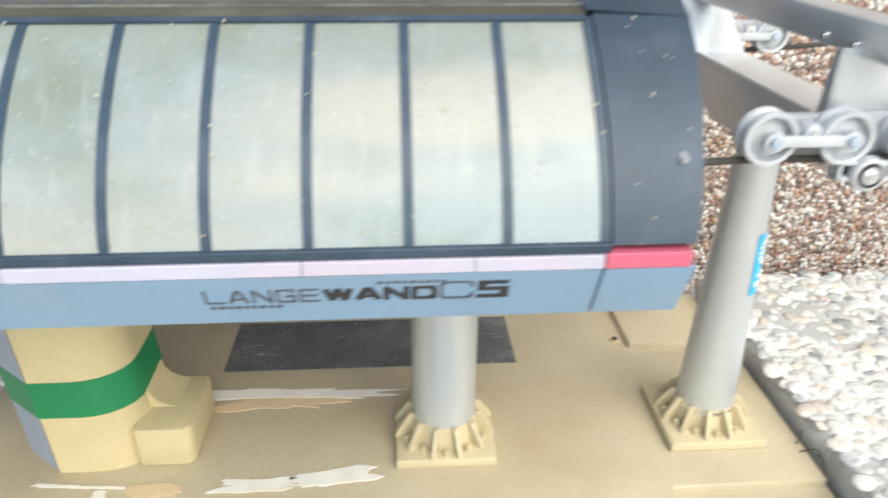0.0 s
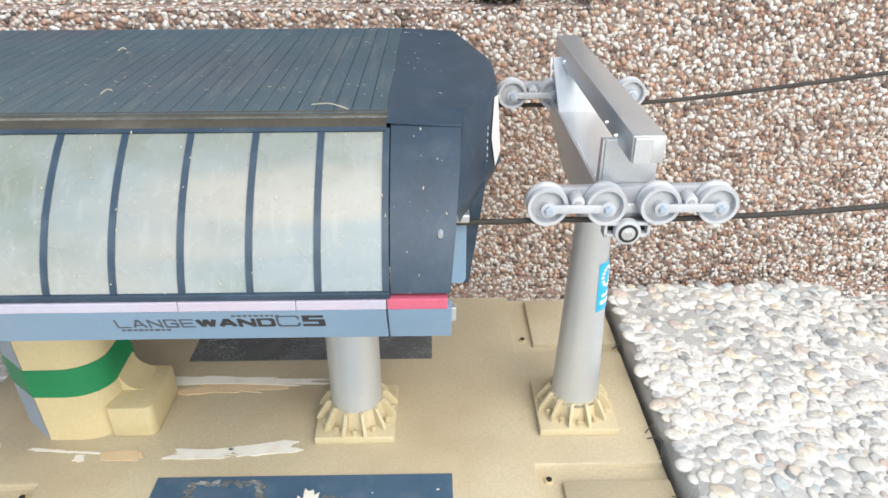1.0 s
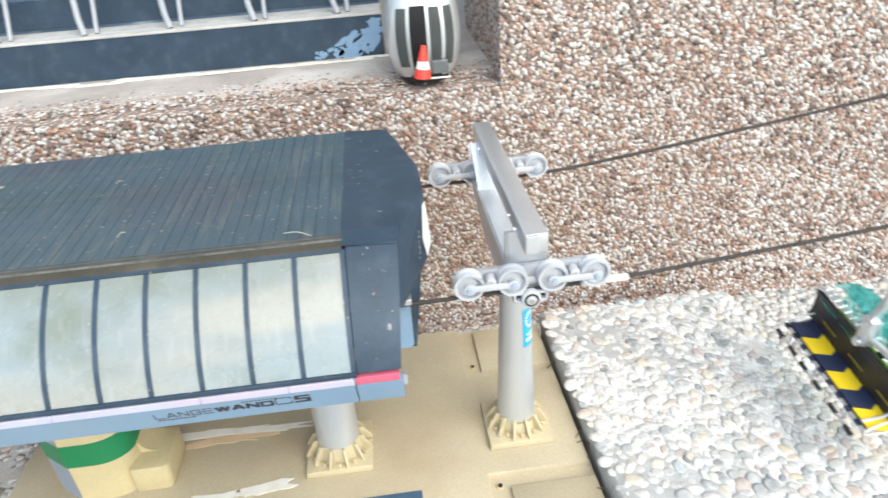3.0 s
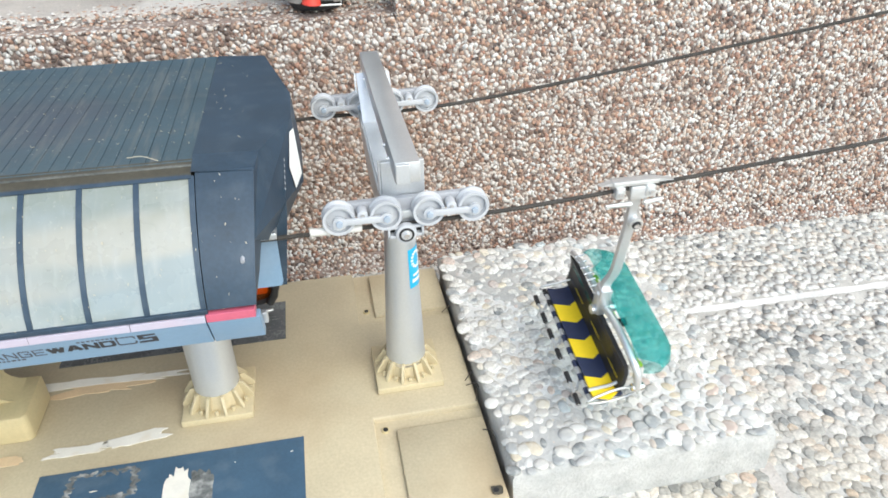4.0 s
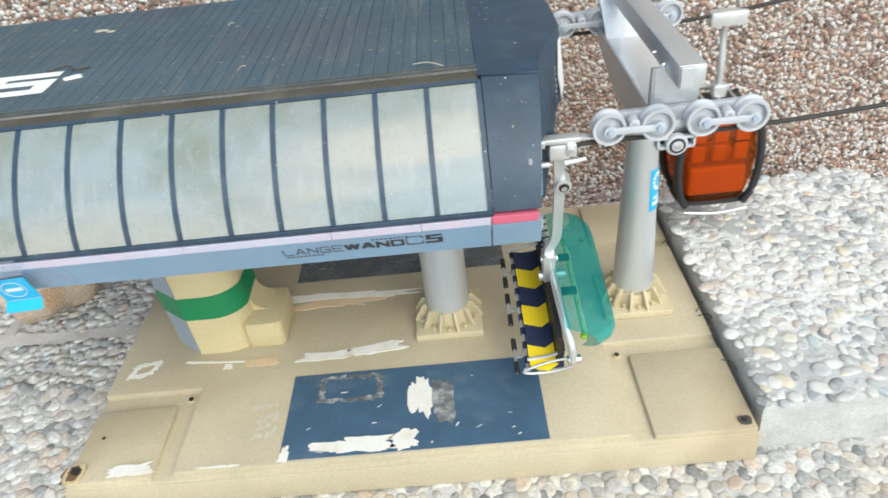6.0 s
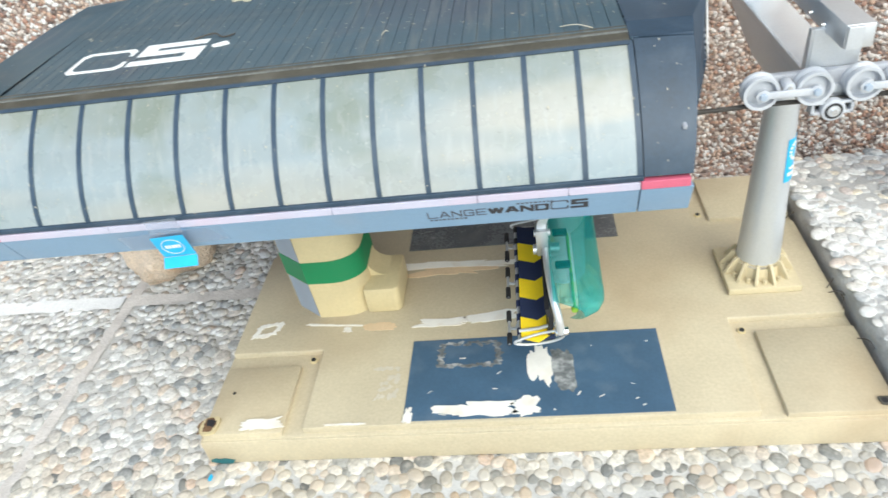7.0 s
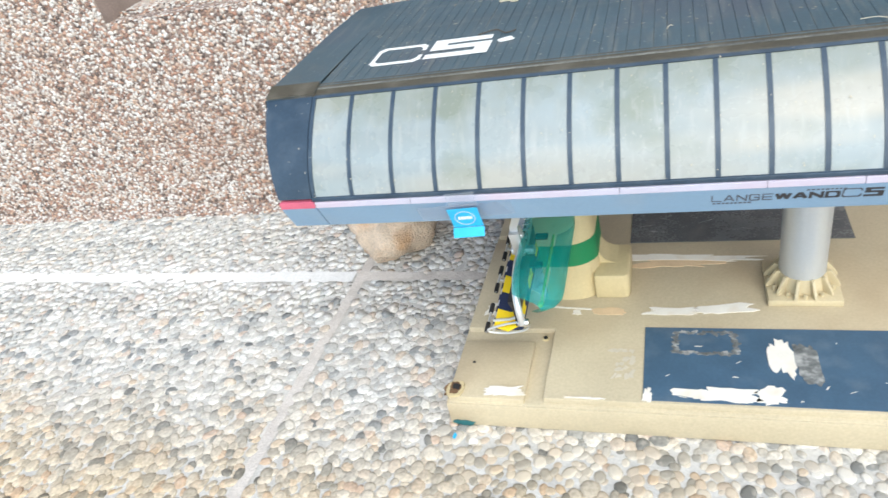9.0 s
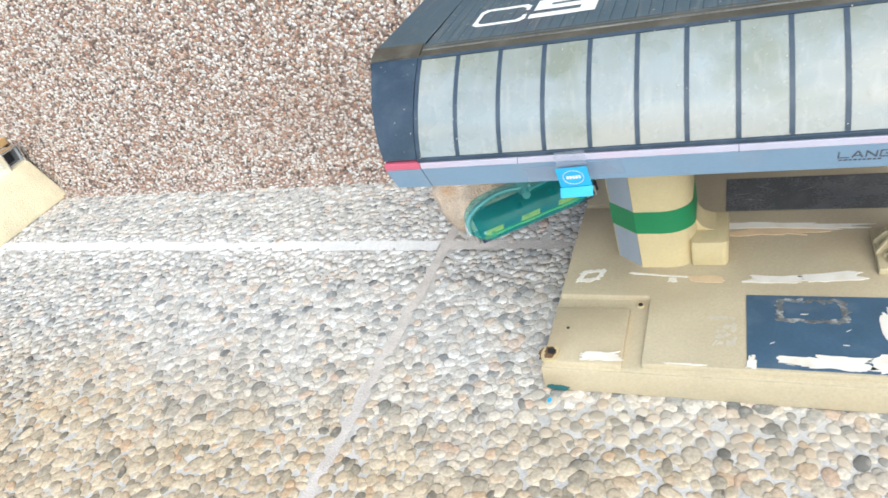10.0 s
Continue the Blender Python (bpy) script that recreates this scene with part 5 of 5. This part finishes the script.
SCX = 0.124
sc = thing("silver_cabin", (SCX, 0.445, LEDGE_Z + 0.006), "small silver gondola cabin with open door, standing on the ledge", "gondola cabin")
zl = LEDGE_Z + 0.008
sh = barrel(0.042, 0.036, zl + 0.004, zl + 0.098, n=32, sq=0.6)
sh = [[(SCX + x, 0.445 + y, z) for x, y, z in r] for r in sh]
part("shell", loft(sh), M_SILVER, sc, smooth=50)


def sc_panel(x0, x1, f0, f1, mat, name, label="", out=0.0012):
    rows = []
    for j in range(9):
        f = f0 + (f1 - f0) * j / 8
        k = 0.72 + 0.28 * math.sin(math.pi * min(1, f * 1.02)) ** 0.55
        z = zl + 0.004 + 0.094 * f
        row = []
        for i in range(5):
            x = (x0 + (x1 - x0) * i / 4) * k
            c = min(0.999, abs(x) / (0.042 * k)) ** (1 / 0.6)
            y = -0.036 * k * (1 - c * c) ** 0.3
            row.append((SCX + x, 0.445 + y - out, z))
        rows.append(row)
    own = bmesh.new()
    vs = [[own.verts.new(p) for p in r] for r in rows]
    for a, b in zip(vs, vs[1:]):
        for i in range(4):
            own.faces.new((a[i], a[i + 1], b[i + 1], b[i]))
    bmesh.ops.solidify(own, geom=own.faces[:], thickness=-0.001)
    return part(name, own, mat, sc, label, smooth=60)


# the doorway is a black panel on the shell, its shade painted
sc_panel(-0.016, 0.002, 0.1, 0.82, M_BLACK, "door_shade", "black panel in place of the doorway's shade")
sc_panel(0.006, 0.018, 0.12, 0.8, M_TINT, "window")
sc_panel(-0.031, -0.02, 0.14, 0.8, M_TINT, "window")
sc_panel(0.023, 0.032, 0.14, 0.8, M_TINT, "window")
part("roof", box(SCX - 0.026, SCX + 0.026, 0.42, 0.47, zl + 0.096, zl + 0.106, 0.003), M_SILVER, sc)
part("base_ring", rod((SCX, 0.445, zl - 0.003), (SCX, 0.445, zl + 0.006), 0.028, 0.031, 28), M_BLACK, sc)
part("ski_box", box(SCX + 0.005, SCX + 0.023, 0.402, 0.409, zl + 0.01, zl + 0.024, 0.001), M_TINT, sc, "grey ski box")
part("step_bar", tube([(SCX + 0.002, 0.405, zl + 0.008), (SCX + 0.002, 0.4, zl + 0.006), (SCX + 0.024, 0.4, zl + 0.006), (SCX + 0.024, 0.406, zl + 0.008)], 0.001, 6), M_SILVER, sc)
cone = thing("traffic_cone", (SCX - 0.005, 0.404, zl + 0.008), "tiny orange traffic cone with white band", "cone")
for p, q, a, b, m, nm in ((0, 0.01, 0.0098, 0.0078, M_CONE, "foot"), (0.01, 0.018, 0.0078, 0.006, M_WHITE, "band"), (0.018, 0.034, 0.006, 0.0026, M_CONE, "tip")):
    part(nm, rod((SCX - 0.0065 + p * 0.1, 0.4, zl + 0.008 + p), (SCX - 0.0065 + q * 0.1, 0.4, zl + 0.008 + q), a, b, 20), m, cone, smooth=40)

# ---- the display board on the ledge ----
disp = thing("display_model", (-0.3, 0.56, LEDGE_Z + 0.006), "long dark blue model building with a white edge, on the ledge", "model building")
DX0, DX1 = -0.75, 0.082
part("front_board", box(DX0, DX1, 0.5640, 0.5720, LEDGE_Z + 0.002, 0.368, 0.001), M_NAVY, disp, "dark blue board, worn at its end")
rnd = random.Random(12)
own = bmesh.new()
for k in range(60):
    u = rnd.random() ** 0.6
    bit = torn(0, 0, rnd.uniform(0.004, 0.006 + 0.02 * u), rnd.uniform(0.002, 0.004 + 0.014 * u), 0, 600 + k, 0.35, rnd.uniform(10, 60), 0.0003, 16)
    bit.transform(Matrix.Translation((-0.01 + 0.085 * u, 0.5637 - 0.00003 * (k % 9), LEDGE_Z + 0.008 + (0.006 + 0.036 * u) * rnd.random())) @ Matrix.Rotation(radians(90), 4, "X"))
    merge(own, bit)
part("pale_patch", own, M_BAND, disp, "flaking light blue corner")
part("edge_strip", box(DX0, DX1, 0.5625, 0.5810, 0.3682, 0.372, 0.0008), M_DIRTYWHITE, disp, "dirty white edge strip")
part("platform", box(DX0, DX1, 0.5810, 0.62, 0.355, 0.3725, 0.001), M_CONCRETE, disp)
part("glazing", box(DX0, DX1, 0.621, 0.627, 0.3725, 0.5), M_MOTTLEDBLUE, disp)
part("glazing_rail", box(DX0, DX1, 0.6185, 0.6205, 0.376, 0.412), M_NAVY, disp)
for k in range(8):
    x = DX0 + 0.05 + 0.104 * k
    own = tube([(x, 0.57, 0.3725), (x - 0.006, 0.58, 0.39), (x - 0.012, 0.6, 0.43)], 0.004, 8)
    tube([(x + 0.012, 0.578, 0.3725), (x + 0.012, 0.59, 0.4), (x + 0.01, 0.61, 0.44)], 0.003, 8, bm=own)
    part("strut", own, M_BAR, disp, smooth=60)

# lime crust on the ledge along the foot of the model
for k in range(16):
    own = torn(DX0 + 0.05 + 0.052 * k, 0.552 - 0.004 * (k % 3), 0.06, 0.008 + 0.003 * (k % 2), LEDGE_Z + 0.0065 + 0.0003 * (k % 4), 500 + k, 0.5, thick=0.0012)
    tagged(part("lime_crust", own, M_PAPER), "white lime crust on the dusty ledge", "crust", group="crusts on the ledge")

# ---- rock, cream block, crumbs ----
bm = bmesh.new()
bmesh.ops.create_icosphere(bm, subdivisions=4, radius=1.0)
for v in bm.verts:
    d = 1 + 0.22 * noise.noise(v.co * 1.2 + Vector((3, 1, 0))) + 0.12 * noise.noise(v.co * 3.0) + 0.04 * noise.noise(v.co * 9.0)
    v.co = Vector((v.co.x * 0.056 * (1 + 0.25 * v.co.y), v.co.y * 0.052, v.co.z * 0.042)) * d
    v.co += Vector((-0.472, 0.29, 0.03))
tagged(part("boulder", bm, M_ROCK, smooth=80), "rounded tan stone lying behind the station", "stone")

block = thing("cream_block", (-1.5, 0.3, 0), "cream rendered block with an aluminium tube on top", "block")
bm = box(-2.0, -1.362, 0.17, 0.392, 0.0, 0.086, 0.005)
bmesh.ops.subdivide_edges(bm, edges=bm.edges[:], cuts=4, use_grid_fill=True)
for v in bm.verts:
    lean = -0.5 * max(0, v.co.z) if v.co.x > -1.7 else 0
    v.co += Vector((noise.noise(v.co * 14) * 0.006 + lean, noise.noise(v.co * 14 + Vector((7, 0, 0))) * 0.004, 0))
part("body", bm, M_SAND, block, "rough cream body", smooth=50)
own = box(-2.0, -1.412, 0.352, 0.355, 0.087, 0.117, 0.0006)
box(-2.0, -1.412, 0.383, 0.386, 0.087, 0.117, 0.0006, bm=own)
box(-2.0, -1.412, 0.355, 0.383, 0.087, 0.09, 0.0004, bm=own)
box(-2.0, -1.412, 0.355, 0.383, 0.114, 0.117, 0.0004, bm=own)
part("tube_rail", own, M_ALU, block, "square aluminium tube")
own = box(-1.42, -1.404, 0.349, 0.352, 0.084, 0.12, 0.0008)
box(-1.42, -1.404, 0.386, 0.389, 0.084, 0.12, 0.0008, bm=own)
box(-1.42, -1.404, 0.352, 0.386, 0.117, 0.12, 0.0008, bm=own)
part("rail_end", own, M_CHROME, block, "bright end clamp")
# black plate standing in for the shade inside the tube
part("rail_shade", box(-1.43, -1.428, 0.3552, 0.3828, 0.0902, 0.1138), M_BLACK, block)
part("plank", box(-2.0, -1.44, 0.36, 0.4, 0.1172, 0.133, 0.002), M_PLANK, block, "pine plank")

tagged(part("paint_chip", torn(-0.294, -0.031, 0.008, 0.006, 0.0075, 3, 0.3, thick=0.0015), M_PAPER), "white paint chip on the pebbles", "chip")
tagged(part("teal_chip", torn(-0.313, -0.026, 0.003, 0.006, 0.0075, 4, 0.3, thick=0.001), M_CYAN), "teal plastic chip on the pebbles", "chip")

for x, y, a in ((0.226, 0.135, 40), (0.227, 0.12, -20), (0.2262, 0.11, 70), (0.2255, 0.24, 25), (0.2268, 0.06, -50)):
    d = Vector((math.cos(radians(a)), math.sin(radians(a)))) * 0.009
    z = BZ + 0.0022
    tagged(part("dry_stalk", tube(curve_points([(x - d.x, y - d.y, z - 0.001), (x, y + 0.001, z + 0.002), (x + d.x * 0.3, y + d.y, z)], 4), 0.0005, 5), M_BARK), "thin dry stalk in the gap beside the slab", "stalk", group="dry stalks beside the slab")

# white sleeve on the rope
sleeve = tagged(part("rope_sleeve", rod((-0.0175, 0, 0), (0.0175, 0, 0), 0.0028, n=14, bevel=0.0008), M_SLEEVE, smooth=40), "white splice sleeve round the cable", "sleeve")


# ---- pebbles, last ----
def unit_ball(level):
    own = bmesh.new()
    bmesh.ops.create_icosphere(own, subdivisions=level, radius=1.0)
    own.verts.ensure_lookup_table()
    v = np.array([p.co[:] for p in own.verts])
    f = np.array([[q.index for q in g.verts] for g in own.faces])
    own.free()
    return v, f


BALLS = {1: unit_ball(1), 2: unit_ball(2)}


def stones(name, places, sizes, mat, normal, level, rng, flat=0.46, parent=None, sink=0.15, lumps=0.22):
    """Many stones in one mesh. Places on a plane, sizes as radii; normal names the axis that they rise along."""
    v, f = BALLS[level]
    n = len(places)
    ang = rng.uniform(0, 2 * np.pi, n)
    asp = rng.uniform(0.58, 1.0, n)
    # each stone bulges its own way
    w = np.repeat(v[None], n, 0)
    for _ in range(3):
        d = rng.normal(size=(n, 3))
        d /= np.linalg.norm(d, axis=1)[:, None]
        dot = np.einsum("nij,nj->ni", w, d)
        w = w + lumps * (np.clip(dot, 0.2, 1) - 0.5)[..., None] * d[:, None]
    w = w * np.stack([np.ones(n), asp, flat * rng.uniform(0.8, 1.15, n)], 1)[:, None]
    w[..., 2] = np.tanh(1.5 * w[..., 2] / flat) * flat * 0.8
    tilt = rng.uniform(-0.12, 0.12, (n, 2)) * (1 if normal == "z" else 2.2)
    w[..., 2] += w[..., 0] * tilt[:, :1] + w[..., 1] * tilt[:, 1:]
    c, s = np.cos(ang)[:, None], np.sin(ang)[:, None]
    x, y = w[..., 0] * c - w[..., 1] * s, w[..., 0] * s + w[..., 1] * c
    w = np.stack([x, y, w[..., 2] + (flat - sink) * 0.25], -1) * sizes[:, None, None]
    if normal == "-y":
        w = np.stack([w[..., 0], -w[..., 2], w[..., 1]], -1)
    elif normal == "-x":
        w = np.stack([-w[..., 2], w[..., 0], w[..., 1]], -1)
    w += places[:, None]
    verts = w.reshape(-1, 3)
    faces = (f[None] + (np.arange(n) * len(v))[:, None, None]).reshape(-1, 3)
    me = bpy.data.meshes.new(name)
    me.vertices.add(len(verts)), me.loops.add(faces.size), me.polygons.add(len(faces))
    me.vertices.foreach_set("co", verts.ravel())
    me.loops.foreach_set("vertex_index", faces.ravel().astype(np.int32))
    me.polygons.foreach_set("loop_start", np.arange(0, faces.size, 3, dtype=np.int32))
    me.update(calc_edges=True)
    me.shade_smooth()
    me.materials.append(mat)
    return tagged(attach(new(name, me), parent), kind="stuff")


def spread(x0, x1, y0, y1, gap, rng, jitter=0.42):
    """Uneven rows of places."""
    ys = np.arange(y0, y1, gap * 0.87)
    rows = []
    for k, y in enumerate(ys):
        xs = np.arange(x0 + (k % 2) * gap / 2, x1, gap)
        rows.append(np.stack([xs + rng.uniform(-jitter, jitter, len(xs)) * gap, y + rng.uniform(-jitter, jitter, len(xs)) * gap], 1))
    return np.concatenate(rows)


JX = (-1.45, -0.4985, 0.4725, 1.42)


def joint_y(x):
    return 0.2225 + 0.003 * np.sin(3.1 * x)


rng = np.random.default_rng(11)
p = spread(-1.7, 1.15, -0.34, WALL_Y - 0.004, 0.0098, rng, 0.36)
keep = ~((p[:, 0] > BX0 + 0.006) & (p[:, 0] < BX1 - 0.004) & (p[:, 1] > BY0 + 0.006) & (p[:, 1] < BY1 - 0.006))
keep &= ~((p[:, 0] > SX0) & (p[:, 0] < SX1 - 0.003) & (p[:, 1] > SY0 + 0.004) & (p[:, 1] < SY1 - 0.004))
keep &= np.abs(p[:, 1] - joint_y(p[:, 0])) > np.where(np.abs(p[:, 0] + 0.02) > 0.47, 0.0105, 0.009) + rng.uniform(-0.005, 0.002, len(p))
for jx in JX:
    keep &= np.abs(p[:, 0] - jx - 0.03 * (p[:, 1] - 0.26)) > 0.0098 + rng.uniform(-0.003, 0.001, len(p))
p = p[keep]
r = rng.uniform(0.0052, 0.0076, len(p)) * rng.choice([1.0, 1.0, 0.75, 1.2], len(p))
near = (p[:, 0] > -0.33) & (p[:, 0] < 0.24) & (p[:, 1] < BY0 - 0.004) & (p[:, 1] > -0.064)
near &= np.cumsum(near) <= 300
P3 = np.concatenate([p, rng.uniform(-0.0016, -0.0006, (len(p), 1))], 1)
mid = (p[:, 1] < 0.14) & (p[:, 0] > -0.95) & (p[:, 0] < 0.8) & ~near
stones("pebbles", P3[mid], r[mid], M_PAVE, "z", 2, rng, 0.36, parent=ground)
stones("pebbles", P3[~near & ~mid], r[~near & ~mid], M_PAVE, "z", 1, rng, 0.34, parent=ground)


def one_by_one(places, sizes, mat, parent, rng):
    shapes = []
    for k in range(8):
        tmp = stones("pebble", np.zeros((1, 3)), np.ones(1), mat, "z", 2, rng, 0.38)
        shapes.append(tmp.data)
        bpy.data.objects.remove(tmp)
    for (x, y, z), s in zip(places, sizes):
        ob = new("pebble", shapes[int(rng.integers(8))])
        ob.matrix_basis = Matrix.Translation((x, y, z)) @ Matrix.Rotation(float(rng.uniform(0, 6.28)), 4, "Z") @ Matrix.Diagonal((s, s, s, 1))
        attach(ob, parent)


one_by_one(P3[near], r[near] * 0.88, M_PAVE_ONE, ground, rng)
# the cement of the joints
for xa, xb, half, mat, label in ((-3.0, -0.507, 0.0115, M_CEMENT, "white smeared cement joint between paving slabs"), (-0.507, 0.44, 0.009, M_JOINT, "worn cement joint between paving slabs"), (0.44, 3.0, 0.0055, M_CEMENT, "white smeared cement joint between paving slabs")):
    own = bmesh.new()
    rnd = random.Random(17)
    xs = np.arange(xa, xb + 0.001, 0.01)
    v = [[own.verts.new((x, float(joint_y(x)) + d * rnd.uniform(0.8, 1.15), 0.0009 + 0.0004 * math.sin(9 * x + 40 * d))) for x in xs] for d in (-half, half)]
    for i in range(len(xs) - 1):
        own.faces.new((v[0][i], v[0][i + 1], v[1][i + 1], v[1][i]))
    tagged(part("joint_long", own, mat), label, "joint", kind="structure")
for jx in JX:
    own = bmesh.new()
    ys = np.linspace(-1.2, WALL_Y, 24)
    v = [[own.verts.new((jx + 0.03 * (y - 0.26) + d, y, 0.0006 + 0.0003 * math.sin(11 * y + 30 * d))) for y in ys] for d in (-0.0068, 0.0068)]
    for i in range(len(ys) - 1):
        own.faces.new((v[0][i], v[0][i + 1], v[1][i + 1], v[1][i]))
    tagged(part("joint_cross", own, M_JOINT), "cement joint between paving slabs", "joint", kind="structure")

# stones of the raised slab
p = spread(SX0 + 0.004, SX1 - 0.004, SY0 + 0.004, SY1 - 0.004, 0.0088, rng, 0.38)
r = rng.uniform(0.0042, 0.0068, len(p)) * rng.choice([1.0, 1.0, 0.7, 1.3], len(p))
near = p[:, 1] < 0.12
near &= np.cumsum(near) <= 290
P3 = np.concatenate([p, SZ + rng.uniform(-0.0016, -0.0004, (len(p), 1))], 1)
stones("pebbles", P3[~near], r[~near], M_SLAB, "z", 2, rng, 0.36, parent=slab)
one_by_one(P3[near], r[near], M_SLAB_ONE, slab, rng)

# grit of the walls
GAP = 0.0042


def wall_grit(x0, x1, z0, z1, parent, name="grit"):
    q = spread(x0, x1, z0, z1, GAP, rng, 0.5)
    s = rng.uniform(0.0014, 0.0034, len(q))
    stones(name, np.stack([q[:, 0], np.full(len(q), WALL_Y + 0.0002), q[:, 1]], 1), s, M_WALL, "-y", 1, rng, parent=parent, flat=0.62, lumps=0.55)


wall_grit(REC_L, REC_R, 0.0, LEDGE_Z - 0.004, wall_low)
wall_grit(REC_R + 0.002, 0.95, 0.0, 0.5, wall_east)
wall_grit(-1.7, REC_L - 0.002, 0.0, 0.42, wall_low)
u = spread(-1.7, 0.95, 0.0, 0.034, GAP, rng)
f = u[:, 1] / 0.034
sy, sz = np.interp(f, (0, 0.12, 0.4, 1), (0.381, 0.383, 0.394, 0.402)), np.interp(f, (0, 0.12, 0.4, 1), (-0.001, 0.003, 0.008, 0.03))
stones("grit", np.stack([u[:, 0], sy, sz], 1), rng.uniform(0.0018, 0.0033, len(u)), M_WALL, "-y", 1, rng, parent=skirt, flat=0.6, lumps=0.3)
q = spread(WALL_Y, REC_BACK, LEDGE_Z, 0.48, GAP, rng)
stones("grit", np.stack([np.full(len(q), REC_R - 0.0002), q[:, 0], q[:, 1]], 1), rng.uniform(0.0018, 0.0033, len(q)), M_WALL, "-x", 1, rng, parent=wall_east, flat=0.7)
q = spread(REC_L, REC_R, WALL_Y + 0.002, WALL_Y + 0.12, GAP, rng)
q = q[rng.uniform(0, 1, len(q)) > (q[:, 1] - WALL_Y - 0.02) / 0.09]
stones("grit", np.stack([q[:, 0], q[:, 1], LEDGE_Z + np.clip((q[:, 1] - WALL_Y - 0.025) * 0.4, 0, 0.0055) - 0.001], 1), rng.uniform(0.0015, 0.003, len(q)), M_WALL, "z", 1, rng, parent=wall_low, flat=0.6)


# ---- what moves ----
def motions():
    def rope_z(x):
        return 0.259 + max(0.0, x - 0.21) * 0.08

    def view_tilt(t):
        """Tilt of the chair, fitted to where its seat shows in the camera's view."""
        return -2.2 * min(1.0, max(0.0, (t - 6.8) / 1.2))

    # sideways shift, fitted to the chair's place in the camera's view
    def guide(x):
        return min(0.009, max(0, 0.09 - x) * 0.09) * (1 if x > -0.1 else max(0.6, 1 + (x + 0.1) * 3))

    line = ((0, 0.87), (1, 0.735), (2, 0.6), (3, 0.464), (3.2, 0.436), (4.3, 0.2985), (4.5, 0.2755), (4.8, 0.236), (5, 0.2135), (5.5, 0.147), (6.2, 0.066), (7, -0.0175), (7.5, -0.0715), (8, -0.131), (8.5, -0.192), (8.8, -0.23))
    rows = [(t, pose(x - 0.003, ROPE_F + guide(x), rope_z(x), 0, view_tilt(t), 0)) for t, x in line]
    turn = ((9.0, -0.2535, 0.069, -2), (9.25, -0.283, 0.072, -22), (9.5, -0.319, 0.08, -44), (9.75, -0.346, 0.1, -56), (10.0, -0.372, 0.1275, -66))
    rows += [(t, pose(x, y, 0.26, 0, -2.2 * (10 - t), rz)) for t, x, y, rz in turn]
    walk(chair, rows)
    walk(cabin, [(t, pose(x, ROPE_R, 0.2645 + max(0.0, x - 0.21) * 0.11)) for t, x in ((0, -0.45), (2, -0.225), (3.2, -0.078), (4.3, 0.054), (4.5, 0.08), (5, 0.1435), (5.5, 0.204), (6.8, 0.342), (8, 0.47), (10, 0.68))])
    walk(sleeve, [(t, pose(x, ROPE_F, rope_z(x) - 0.0015, 0, -4 if x > 0.22 else 0, 0)) for t, x in ((0, 0.58), (2.2, 0.308), (2.5, 0.273), (2.8, 0.238), (3.0, 0.216), (4.5, 0.06), (6, -0.1), (10, -0.19))])


motions()
